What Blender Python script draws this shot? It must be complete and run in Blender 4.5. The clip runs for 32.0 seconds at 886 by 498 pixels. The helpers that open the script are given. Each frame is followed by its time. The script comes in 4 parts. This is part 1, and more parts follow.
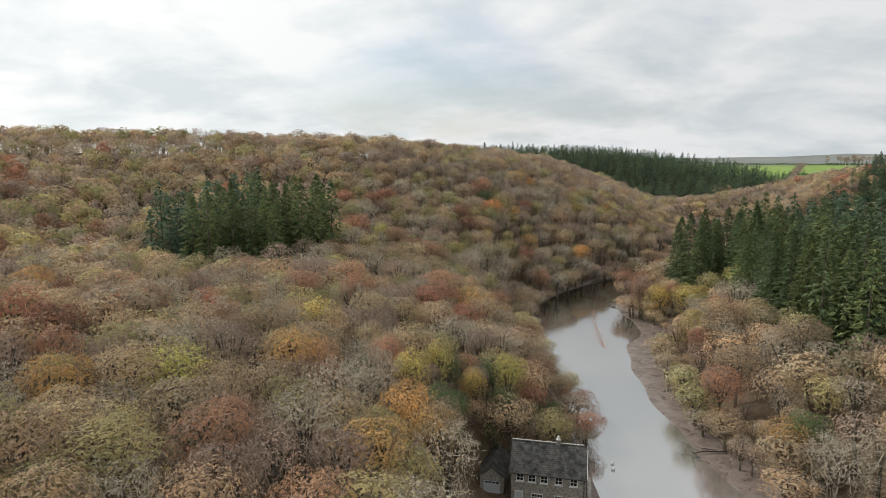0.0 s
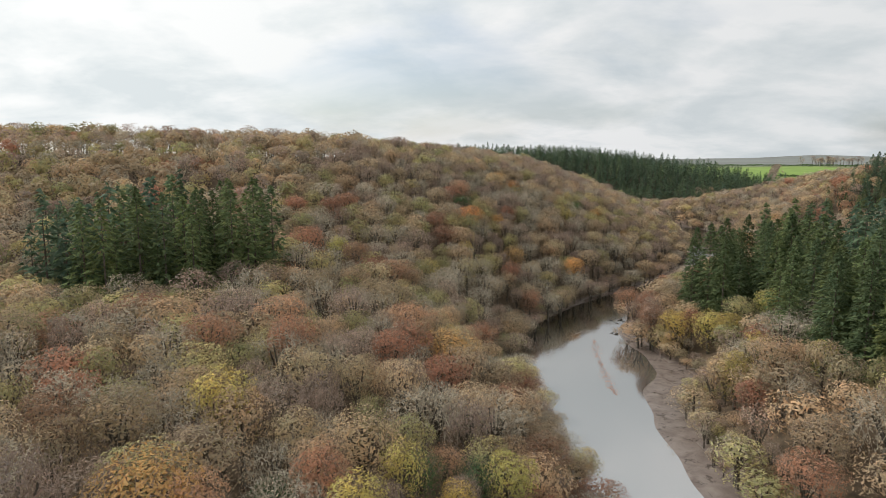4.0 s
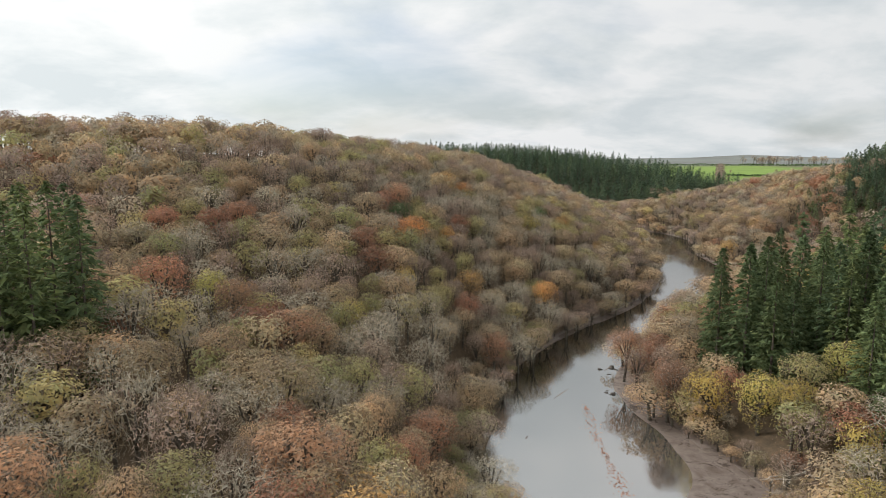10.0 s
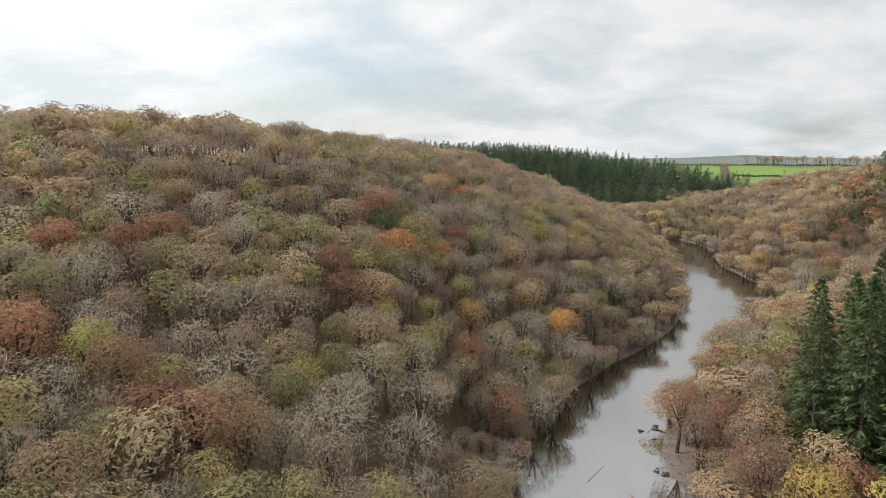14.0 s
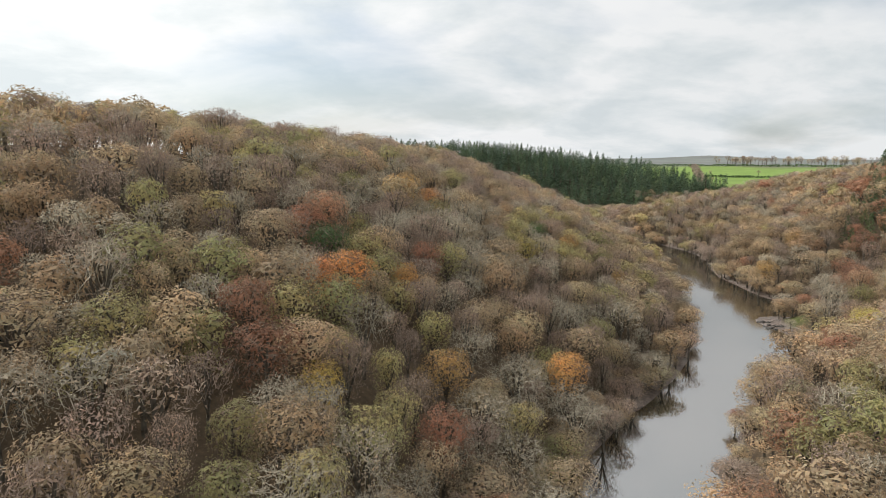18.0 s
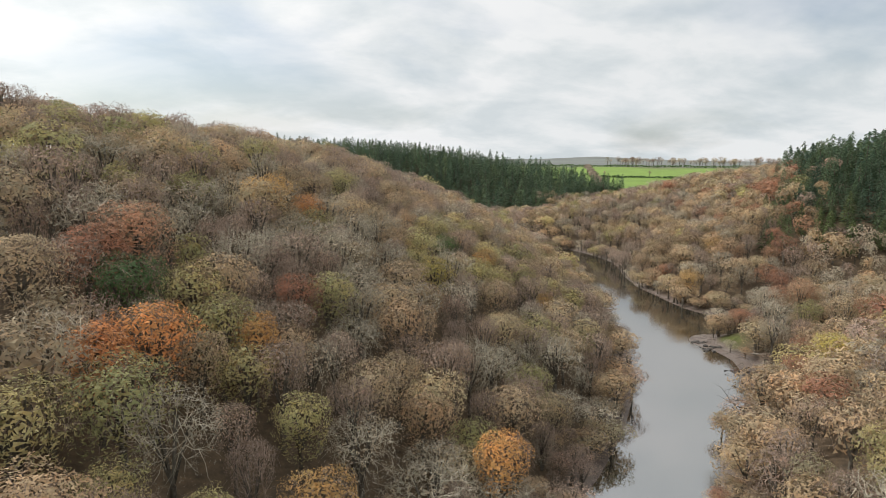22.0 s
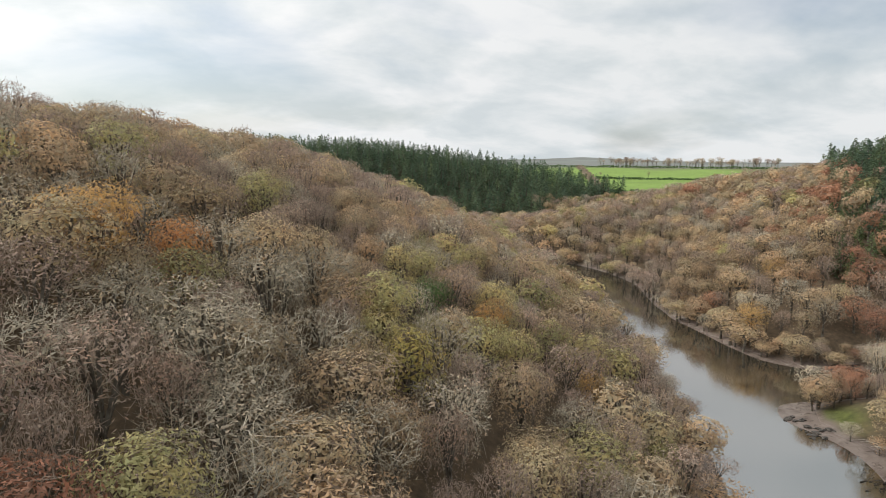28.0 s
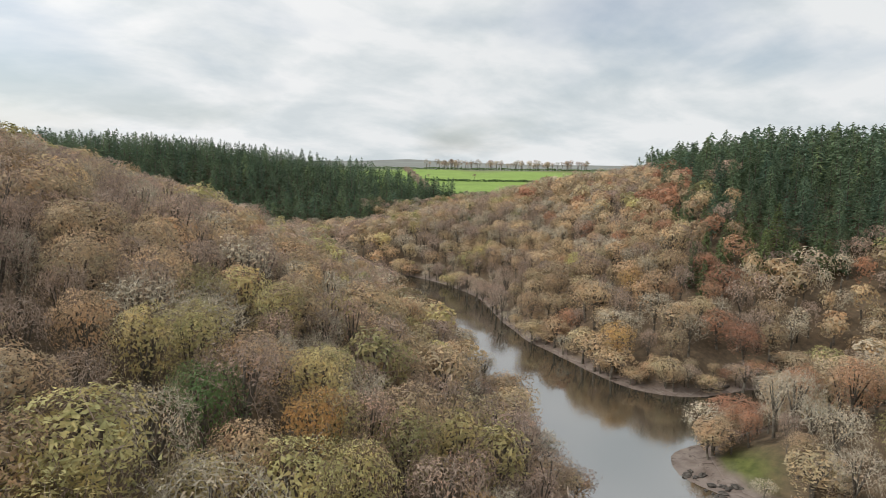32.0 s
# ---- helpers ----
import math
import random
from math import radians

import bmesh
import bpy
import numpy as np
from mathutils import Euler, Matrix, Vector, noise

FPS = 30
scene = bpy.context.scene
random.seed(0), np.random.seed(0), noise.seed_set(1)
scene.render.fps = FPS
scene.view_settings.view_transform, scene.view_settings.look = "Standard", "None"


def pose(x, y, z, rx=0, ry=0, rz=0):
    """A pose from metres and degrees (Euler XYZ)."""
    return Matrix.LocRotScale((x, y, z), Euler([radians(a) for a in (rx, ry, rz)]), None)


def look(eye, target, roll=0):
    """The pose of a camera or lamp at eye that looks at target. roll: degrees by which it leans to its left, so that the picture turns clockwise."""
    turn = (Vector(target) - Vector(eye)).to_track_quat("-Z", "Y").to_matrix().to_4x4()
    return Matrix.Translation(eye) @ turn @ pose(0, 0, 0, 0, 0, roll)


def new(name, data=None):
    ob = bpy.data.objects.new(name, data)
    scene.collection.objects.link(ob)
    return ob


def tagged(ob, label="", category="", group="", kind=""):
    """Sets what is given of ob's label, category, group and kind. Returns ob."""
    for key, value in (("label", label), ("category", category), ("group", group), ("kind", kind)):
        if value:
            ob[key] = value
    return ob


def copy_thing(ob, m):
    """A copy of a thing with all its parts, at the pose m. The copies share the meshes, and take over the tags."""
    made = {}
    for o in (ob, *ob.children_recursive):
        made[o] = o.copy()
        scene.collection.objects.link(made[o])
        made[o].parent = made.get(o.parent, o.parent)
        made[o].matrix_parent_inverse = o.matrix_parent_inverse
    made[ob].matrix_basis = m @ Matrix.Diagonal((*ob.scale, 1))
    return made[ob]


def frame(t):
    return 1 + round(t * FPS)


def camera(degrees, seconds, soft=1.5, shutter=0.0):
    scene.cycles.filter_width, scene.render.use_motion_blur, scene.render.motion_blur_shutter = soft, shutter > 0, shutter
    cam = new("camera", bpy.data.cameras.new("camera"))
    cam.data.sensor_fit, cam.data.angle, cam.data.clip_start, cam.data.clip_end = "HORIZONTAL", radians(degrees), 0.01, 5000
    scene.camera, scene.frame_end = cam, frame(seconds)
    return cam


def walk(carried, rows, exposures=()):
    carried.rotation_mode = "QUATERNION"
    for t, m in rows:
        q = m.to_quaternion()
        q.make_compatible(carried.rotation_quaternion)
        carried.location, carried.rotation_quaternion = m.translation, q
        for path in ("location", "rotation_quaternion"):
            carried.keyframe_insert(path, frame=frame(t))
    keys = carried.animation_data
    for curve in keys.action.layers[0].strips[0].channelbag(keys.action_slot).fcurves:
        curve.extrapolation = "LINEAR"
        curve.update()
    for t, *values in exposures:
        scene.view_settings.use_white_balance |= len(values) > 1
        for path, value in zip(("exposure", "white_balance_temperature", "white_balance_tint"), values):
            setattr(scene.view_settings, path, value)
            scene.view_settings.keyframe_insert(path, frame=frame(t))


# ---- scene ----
cam = camera(71.3, 32.0, soft=0.75)
METRES, EYE, TILT, LEAN, TURN = 257.0, 46.0, -8.2, 0.0, 0.0
ROWS = [
    (0.0, 0.0, 0.0, 0.0, 0.0, 0.0, -0.0),
    (0.5, 0.0001, 0.016, 0.0022, 0.01, 0.01, 0.0),
    (1.0, 0.0002, 0.0318, 0.0044, -0.13, 0.02, 0.03),
    (1.5, 0.0004, 0.0477, 0.0065, -0.44, 0.03, 0.07),
    (2.0, 0.0006, 0.0634, 0.0086, -0.73, 0.04, 0.12),
    (2.5, 0.001, 0.0792, 0.0107, -1.06, 0.05, 0.16),
    (3.0, 0.0015, 0.0948, 0.0127, -1.44, 0.08, 0.23),
    (3.5, 0.002, 0.1104, 0.0148, -1.96, 0.1, 0.31),
    (5.5, 0.0052, 0.1738, 0.0227, -4.02, 0.14, 0.56),
    (6.0, 0.0064, 0.1894, 0.0247, -4.5, 0.15, 0.64),
    (6.5, 0.0079, 0.2049, 0.0267, -4.96, 0.13, 0.71),
    (7.0, 0.0095, 0.2202, 0.0287, -5.36, 0.1, 0.78),
    (7.5, 0.0111, 0.2356, 0.0308, -5.76, 0.08, 0.84),
    (8.0, 0.0131, 0.251, 0.0328, -6.16, 0.07, 0.88),
    (8.5, 0.015, 0.2664, 0.0346, -6.56, 0.06, 0.94),
    (9.0, 0.0169, 0.2815, 0.0367, -6.96, 0.04, 1.0),
    (9.5, 0.019, 0.2966, 0.0386, -7.35, 0.04, 1.06),
    (10.0, 0.0211, 0.3119, 0.0406, -7.72, 0.02, 1.09),
    (10.5, 0.0233, 0.3271, 0.0426, -7.99, 0.02, 1.14),
    (11.0, 0.0254, 0.3424, 0.0447, -8.11, 0.03, 1.14),
    (11.5, 0.0279, 0.3578, 0.0467, -8.12, 0.04, 1.14),
    (12.0, 0.0303, 0.373, 0.0488, -8.13, 0.03, 1.12),
    (12.5, 0.0326, 0.3882, 0.0508, -8.13, 0.02, 1.12),
    (13.0, 0.0349, 0.4034, 0.0528, -8.14, 0.01, 1.13),
    (13.5, 0.0373, 0.4187, 0.0549, -8.14, 0.01, 1.13),
    (14.0, 0.0395, 0.4338, 0.0569, -8.16, 0.02, 1.13),
    (14.5, 0.0418, 0.449, 0.0588, -8.16, 0.04, 1.14),
    (16.5, 0.0511, 0.5102, 0.0669, -8.19, 0.02, 1.08),
    (17.0, 0.0536, 0.5256, 0.069, -8.91, -0.01, 1.16),
    (17.5, 0.0563, 0.5411, 0.0709, -10.09, -0.04, 1.29),
    (18.0, 0.0592, 0.5562, 0.0729, -11.14, -0.06, 1.41),
    (18.5, 0.0623, 0.5712, 0.075, -11.88, -0.09, 1.51),
    (19.0, 0.0656, 0.5864, 0.0769, -12.5, -0.09, 1.55),
    (19.5, 0.0694, 0.6013, 0.079, -13.45, -0.13, 1.66),
    (20.0, 0.0735, 0.6162, 0.0809, -14.96, -0.19, 1.82),
    (20.5, 0.078, 0.631, 0.0829, -16.47, -0.24, 1.99),
    (21.0, 0.0827, 0.6458, 0.0847, -17.92, -0.27, 2.16),
    (21.5, 0.0878, 0.6606, 0.0866, -19.31, -0.32, 2.3),
    (22.0, 0.0931, 0.6749, 0.0885, -20.53, -0.38, 2.46),
    (22.5, 0.0984, 0.6892, 0.0903, -21.13, -0.41, 2.5),
    (23.0, 0.1038, 0.7032, 0.0921, -21.18, -0.4, 2.51),
    (23.5, 0.109, 0.7175, 0.0941, -21.19, -0.41, 2.5),
    (24.0, 0.1145, 0.7318, 0.096, -21.19, -0.36, 2.5),
    (24.5, 0.1198, 0.7461, 0.0979, -21.2, -0.36, 2.51),
    (25.0, 0.1251, 0.7604, 0.0999, -21.2, -0.34, 2.52),
    (25.5, 0.1306, 0.7746, 0.1018, -21.2, -0.32, 2.51),
    (27.5, 0.1536, 0.8329, 0.1101, -21.38, -0.39, 2.51),
    (28.0, 0.1596, 0.8471, 0.112, -21.83, -0.39, 2.57),
    (28.5, 0.1656, 0.8616, 0.1139, -22.28, -0.4, 2.63),
    (29.0, 0.1717, 0.8759, 0.1158, -22.96, -0.42, 2.72),
    (29.5, 0.178, 0.8901, 0.1177, -24.27, -0.46, 2.86),
    (30.0, 0.1847, 0.9041, 0.1197, -26.37, -0.55, 3.09),
    (30.5, 0.192, 0.9177, 0.1214, -28.74, -0.66, 3.34),
    (31.0, 0.1998, 0.9308, 0.1232, -31.54, -0.81, 3.62),
    (31.5, 0.2084, 0.9434, 0.1249, -35.05, -1.02, 3.98),
    (32.0, 0.2177, 0.9555, 0.1266, -37.71, -1.19, 4.26),
]
walk(cam, [(t, pose(0, 0, EYE, TILT, LEAN, TURN) @ pose(METRES * x, METRES * y, METRES * z, 90 + pitch, roll, yaw)) for t, x, y, z, yaw, pitch, roll in ROWS], exposures=[(0.0, -0.12), (8.0, -0.10), (14.0, 0.0), (32.0, 0.0)])

# ---- daylight: thin broken cloud, the sun behind it ----
SUN_ELEVATION, SUN_BEARING = 44.0, -60.0
world = bpy.data.worlds.new("sky")
scene.world = world
world.use_nodes = True
wn, wl = world.node_tree.nodes, world.node_tree.links
wn.clear()


def wnode(kind, **props):
    n = wn.new(kind)
    for key, value in props.items():
        n.inputs[key].default_value = value
    return n


sky = wn.new("ShaderNodeTexSky")
sky.sky_type, sky.sun_disc = "NISHITA", False
sky.sun_elevation, sky.sun_rotation = radians(SUN_ELEVATION), radians(SUN_BEARING)
sky.air_density, sky.dust_density = 1.0, 2.0
sky_dim = wn.new("ShaderNodeVectorMath")
sky_dim.operation = "SCALE"
sky_dim.inputs["Scale"].default_value = 0.13
wl.new(sky.outputs[0], sky_dim.inputs[0])
tc = wn.new("ShaderNodeTexCoord")
sep = wn.new("ShaderNodeSeparateXYZ")
wl.new(tc.outputs["Generated"], sep.inputs[0])
lift = wn.new("ShaderNodeMath")
lift.operation = "ADD"
lift.inputs[1].default_value = 0.30
wl.new(sep.outputs[2], lift.inputs[0])
up = wn.new("ShaderNodeMath")
up.operation = "MAXIMUM"
up.inputs[1].default_value = 0.05
wl.new(lift.outputs[0], up.inputs[0])
flat = []
for i in (0, 1):
    q = wn.new("ShaderNodeMath")
    q.operation = "DIVIDE"
    wl.new(sep.outputs[i], q.inputs[0])
    wl.new(up.outputs[0], q.inputs[1])
    flat.append(q)
layer = wn.new("ShaderNodeCombineXYZ")
wl.new(flat[0].outputs[0], layer.inputs[0])
wl.new(flat[1].outputs[0], layer.inputs[1])


def cloud_noise(scale, detail, rough, warp, place):
    m = wn.new("ShaderNodeMapping")
    m.inputs["Location"].default_value = place
    m.inputs["Rotation"].default_value = (0, 0, 0.15)
    m.inputs["Scale"].default_value = (1.0, 1.15, 1.0)
    wl.new(layer.outputs[0], m.inputs[0])
    n = wnode("ShaderNodeTexNoise", Scale=scale, Detail=detail, Roughness=rough, Distortion=warp)
    wl.new(m.outputs[0], n.inputs["Vector"])
    return n


def wramp(source, *stops):
    r = wn.new("ShaderNodeValToRGB")
    e = r.color_ramp.elements
    while len(e) < len(stops):
        e.new(0.5)
    for x, (p, c) in zip(e, stops):
        x.position, x.color = p, (*c, 1)
    wl.new(source, r.inputs[0])
    return r


big = cloud_noise(0.9, 6, 0.5, 0.3, (3.1, 1.2, 0))
cover = wramp(big.outputs["Fac"], (0.32, (0.45, 0.45, 0.45)), (0.47, (1, 1, 1)))
fine = cloud_noise(2.1, 10, 0.56, 0.2, (7.7, 4.0, 0))
body = wramp(fine.outputs["Fac"], (0.37, (0.71, 0.765, 0.79)), (0.47, (0.81, 0.85, 0.865)), (0.57, (0.925, 0.94, 0.945)))
mix = wn.new("ShaderNodeMix")
mix.data_type = "RGBA"
wl.new(cover.outputs[0], mix.inputs["Factor"])
wl.new(sky_dim.outputs[0], mix.inputs["A"])
wl.new(body.outputs[0], mix.inputs["B"])
# the cloud glows towards the hidden sun
sun_way = Vector((math.sin(radians(SUN_BEARING)) * math.cos(radians(SUN_ELEVATION)), math.cos(radians(SUN_BEARING)) * math.cos(radians(SUN_ELEVATION)), math.sin(radians(SUN_ELEVATION))))
dot = wn.new("ShaderNodeVectorMath")
dot.operation = "DOT_PRODUCT"
dot.inputs[1].default_value = sun_way
wl.new(tc.outputs["Generated"], dot.inputs[0])
halo = wramp(dot.outputs["Value"], (0.0, (0.88, 0.885, 0.89)), (0.30, (0.98, 0.97, 0.97)), (0.60, (1.12, 1.12, 1.11)), (0.98, (1.32, 1.30, 1.28)))
glow = wn.new("ShaderNodeMix")
glow.data_type, glow.blend_type = "RGBA", "MULTIPLY"
glow.inputs["Factor"].default_value = 1.0
wl.new(mix.outputs["Result"], glow.inputs["A"])
wl.new(halo.outputs[0], glow.inputs["B"])
bg = wnode("ShaderNodeBackground", Strength=1.0)
wl.new(glow.outputs["Result"], bg.inputs[0])
wl.new(bg.outputs[0], wn.new("ShaderNodeOutputWorld").inputs[0])

sun = new("sun", bpy.data.lights.new("sun", "SUN"))
sun.data.energy, sun.data.angle, sun.data.color = 3.2, radians(14), (1.0, 0.98, 0.95)
sun.matrix_basis = look(sun_way * 100, (0, 0, 0))


# ---- materials ----
def material(name, rough=0.9, spec=0.2):
    m = bpy.data.materials.new(name)
    m.use_nodes = True
    b = m.node_tree.nodes["Principled BSDF"]
    b.inputs["Roughness"].default_value = rough
    b.inputs["Specular IOR Level"].default_value = spec
    return m, m.node_tree.nodes, m.node_tree.links, b


def ramp(nodes, links, source, *stops):
    r = nodes.new("ShaderNodeValToRGB")
    e = r.color_ramp.elements
    while len(e) < len(stops):
        e.new(0.5)
    for x, (p, c) in zip(e, stops):
        x.position, x.color = p, (*c, 1)
    links.new(source, r.inputs[0])
    return r.outputs[0]


def blend(nodes, links, a, b, fac, how="MIX"):
    m = nodes.new("ShaderNodeMix")
    m.data_type, m.blend_type = "RGBA", how
    for key, v in (("A", a), ("B", b), ("Factor", fac)):
        if isinstance(v, (int, float)):
            m.inputs[key].default_value = v
        elif isinstance(v, tuple):
            m.inputs[key].default_value = (*v, 1)
        else:
            links.new(v, m.inputs[key])
    return m.outputs["Result"]


def noise_at(nodes, links, scale, detail=4, rough=0.55, vector=None, warp=0.0):
    n = nodes.new("ShaderNodeTexNoise")
    n.inputs["Scale"].default_value, n.inputs["Detail"].default_value = scale, detail
    n.inputs["Roughness"].default_value, n.inputs["Distortion"].default_value = rough, warp
    if vector is None:
        vector = nodes.new("ShaderNodeNewGeometry").outputs["Position"]
    links.new(vector, n.inputs["Vector"])
    return n.outputs["Fac"]


def bump(nodes, links, b, height, strength=0.3, distance=0.1):
    n = nodes.new("ShaderNodeBump")
    n.inputs["Strength"].default_value, n.inputs["Distance"].default_value = strength, distance
    links.new(height, n.inputs["Height"])
    links.new(n.outputs[0], b.inputs["Normal"])


def foliage(name, tones, far=False, glow=0.42, spread=0.4):
    """Small leaves: each tree takes a tone of its own, each leaf a lighter, darker, yellower or redder value of it."""
    m, n, l, b = material(name, 0.75, 0.15)
    if far:
        a = n.new("ShaderNodeAttribute")
        a.attribute_name = "tone"
        source = a.outputs["Fac"]
    else:
        source = n.new("ShaderNodeObjectInfo").outputs["Random"]
    colour = ramp(n, l, source, *[(i / (len(tones) - 1), c) for i, c in enumerate(tones)])
    # some trees are paler or darker than their neighbours
    own = n.new("ShaderNodeMath")
    own.operation = "MULTIPLY"
    own.inputs[1].default_value = 7.13
    l.new(source, own.inputs[0])
    part_of = n.new("ShaderNodeMath")
    part_of.operation = "FRACT"
    l.new(own.outputs[0], part_of.inputs[0])
    colour = blend(n, l, colour, ramp(n, l, part_of.outputs[0], (0.0, (0.74, 0.75, 0.76)), (1.0, (1.3, 1.28, 1.25))), 1.0, "MULTIPLY")
    geo = n.new("ShaderNodeNewGeometry")
    boughs = noise_at(n, l, 0.55, 3, 0.6, geo.outputs["Position"])
    colour = blend(n, l, colour, ramp(n, l, boughs, (0.34, (0.86, 0.94, 0.95)), (0.5, (1.0, 1.0, 1.0)), (0.68, (1.16, 1.04, 0.95))), 1.0, "MULTIPLY")
    leaf = geo.outputs["Random Per Island"]
    colour = blend(n, l, colour, ramp(n, l, leaf, (0.0, (1 - spread, 1 - spread, 1 - spread * 0.9)), (0.5, (1.0, 1.0, 1.0)), (1.0, (1 + spread * 1.1, 1 + spread, 1 + spread * 0.8))), 1.0, "MULTIPLY")
    l.new(colour, b.inputs["Base Color"])
    t = n.new("ShaderNodeBsdfTranslucent")
    l.new(colour, t.inputs[0])
    last = n.new("ShaderNodeMixShader")
    last.inputs[0].default_value = glow
    l.new(b.outputs[0], last.inputs[1])
    l.new(t.outputs[0], last.inputs[2])
    l.new(last.outputs[0], n["Material Output"].inputs[0])
    return m


def bark(name, dark, pale):
    m, n, l, b = material(name, 0.95, 0.1)
    colour = ramp(n, l, noise_at(n, l, 1.3, 5, 0.65), (0.35, dark), (0.65, pale))
    island = n.new("ShaderNodeNewGeometry").outputs["Random Per Island"]
    colour = blend(n, l, colour, ramp(n, l, island, (0.0, (0.75,) * 3), (1.0, (1.25,) * 3)), 1.0, "MULTIPLY")
    l.new(colour, b.inputs["Base Color"])
    return m


BARK = bark("bark", (0.06, 0.05, 0.04), (0.17, 0.15, 0.12))
LICHEN = bark("lichened_twigs", (0.31, 0.27, 0.20), (0.54, 0.485, 0.385))
BROWN_TWIG = bark("brown_twigs", (0.17, 0.125, 0.095), (0.36, 0.28, 0.215))
GREY_TWIG = bark("grey_twigs", (0.22, 0.165, 0.13), (0.43, 0.335, 0.265))
FIR_BARK = bark("fir_bark", (0.08, 0.06, 0.05), (0.2, 0.17, 0.14))

TONES = {
    "ochre": [(0.47, 0.36, 0.222), (0.445, 0.355, 0.238), (0.475, 0.335, 0.21), (0.43, 0.365, 0.228)],
    "rust": [(0.40, 0.235, 0.15), (0.38, 0.205, 0.135), (0.36, 0.185, 0.125), (0.42, 0.27, 0.17)],
    "bare": [(0.44, 0.38, 0.285), (0.41, 0.35, 0.26), (0.45, 0.40, 0.31), (0.43, 0.33, 0.25)],
    "mauve": [(0.37, 0.285, 0.225), (0.36, 0.27, 0.225), (0.40, 0.315, 0.245), (0.39, 0.27, 0.21)],
    "amber": [(0.58, 0.365, 0.15), (0.55, 0.375, 0.165), (0.60, 0.34, 0.135), (0.52, 0.345, 0.155)],
    "olive": [(0.39, 0.36, 0.17), (0.45, 0.39, 0.195), (0.34, 0.335, 0.165), (0.46, 0.38, 0.19)],
    "yellow": [(0.54, 0.44, 0.155), (0.48, 0.42, 0.155), (0.56, 0.42, 0.14), (0.43, 0.42, 0.155)],
    "orange": [(0.62, 0.27, 0.115), (0.58, 0.30, 0.125), (0.53, 0.25, 0.125), (0.62, 0.33, 0.14)],
    "holly": [(0.095, 0.145, 0.06), (0.125, 0.18, 0.072), (0.08, 0.13, 0.066), (0.145, 0.20, 0.072)],
    "fir": [(0.118, 0.160, 0.076), (0.158, 0.198, 0.086), (0.122, 0.170, 0.090), (0.185, 0.220, 0.086)],
}
LEAF, FAR_LEAF = {}, {}
for key, tones in TONES.items():
    LEAF[key] = foliage(key + "_leaves", tones, spread=0.4 if key == "fir" else 0.2)
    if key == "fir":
        # distance haze put into the far firs' colour: less red, more blue
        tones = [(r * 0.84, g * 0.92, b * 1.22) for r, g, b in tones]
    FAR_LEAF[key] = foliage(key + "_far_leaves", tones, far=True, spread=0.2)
TWIG = {"ochre": BROWN_TWIG, "rust": BROWN_TWIG, "bare": LICHEN, "mauve": GREY_TWIG, "olive": BROWN_TWIG, "yellow": BROWN_TWIG, "amber": BROWN_TWIG, "orange": BROWN_TWIG, "fir": FIR_BARK, "holly": BROWN_TWIG}


# ---- the lie of the land ----
LEFT_BANK = [(10, -400), (14, 20), (18, 60), (21, 85), (20.5, 100), (22.5, 117), (20.5, 140), (20, 161.5), (23, 177.5), (29, 193.5), (36, 205.5), (46, 218.5), (58, 232.5), (74, 248.5), (90, 262.5), (102, 277.5), (112, 294.5), (122, 313.5), (134, 337.5), (147, 367.5), (156, 396.5), (164, 426.5), (164, 451.5), (150, 478), (120, 500), (80, 515), (-300, 560)]
RIGHT_BANK = [(42, -400), (44, 20), (46, 60), (47, 84), (46, 100), (46, 120), (50, 136), (58, 147), (62, 156), (60, 166), (58, 176), (58, 190), (62, 203), (69, 212), (80, 226), (95, 242), (108, 252), (122, 256), (134, 264), (136, 276), (138, 288), (145, 294), (165, 291), (188, 284), (208, 276), (212, 282), (192, 297), (176, 304), (162, 311), (160, 321), (163, 338), (169, 355), (179, 376), (190, 398), (195, 420), (196, 442), (189, 462), (174, 482), (150, 508), (110, 528), (80, 535), (-300, 590)]


def rounded(p, n=2):
    p = np.array(p, float)
    for _ in range(n):
        a, b = p[:-1] * 0.75 + p[1:] * 0.25, p[:-1] * 0.25 + p[1:] * 0.75
        q = np.empty((2 * len(a), 2))
        q[0::2], q[1::2] = a, b
        p = np.vstack([p[:1], q, p[-1:]])
    return p


LEFT_LINE, RIGHT_LINE = rounded(LEFT_BANK), rounded(RIGHT_BANK)
CHANNEL = np.vstack([LEFT_LINE, RIGHT_LINE[::-1]])


def line_distance(x, y, p):
    best = np.full(x.shape, 1e9)
    for (x0, y0), (x1, y1) in zip(p[:-1], p[1:]):
        dx, dy = x1 - x0, y1 - y0
        t = np.clip(((x - x0) * dx + (y - y0) * dy) / (dx * dx + dy * dy), 0, 1)
        best = np.minimum(best, np.hypot(x - x0 - t * dx, y - y0 - t * dy))
    return best


def in_channel(x, y):
    r = np.zeros(x.shape, bool)
    q = np.vstack([CHANNEL, CHANNEL[:1]])
    for (x0, y0), (x1, y1) in zip(q[:-1], q[1:]):
        if y0 != y1:
            r ^= ((y0 > y) != (y1 > y)) & (x < (x1 - x0) * (y - y0) / (y1 - y0) + x0)
    return r


def bank_distance(x, y):
    d = np.minimum(line_distance(x, y, LEFT_LINE), line_distance(x, y, RIGHT_LINE))
    return np.where(in_channel(x, y), -d, d)


def smooth(a, b, v):
    t = np.clip((v - a) / (b - a), 0, 1)
    return t * t * (3 - 2 * t)


def hump(x, y, cx, cy, rx, ry=None):
    return np.exp(-(((x - cx) / rx) ** 2 + ((y - cy) / (ry or rx)) ** 2))


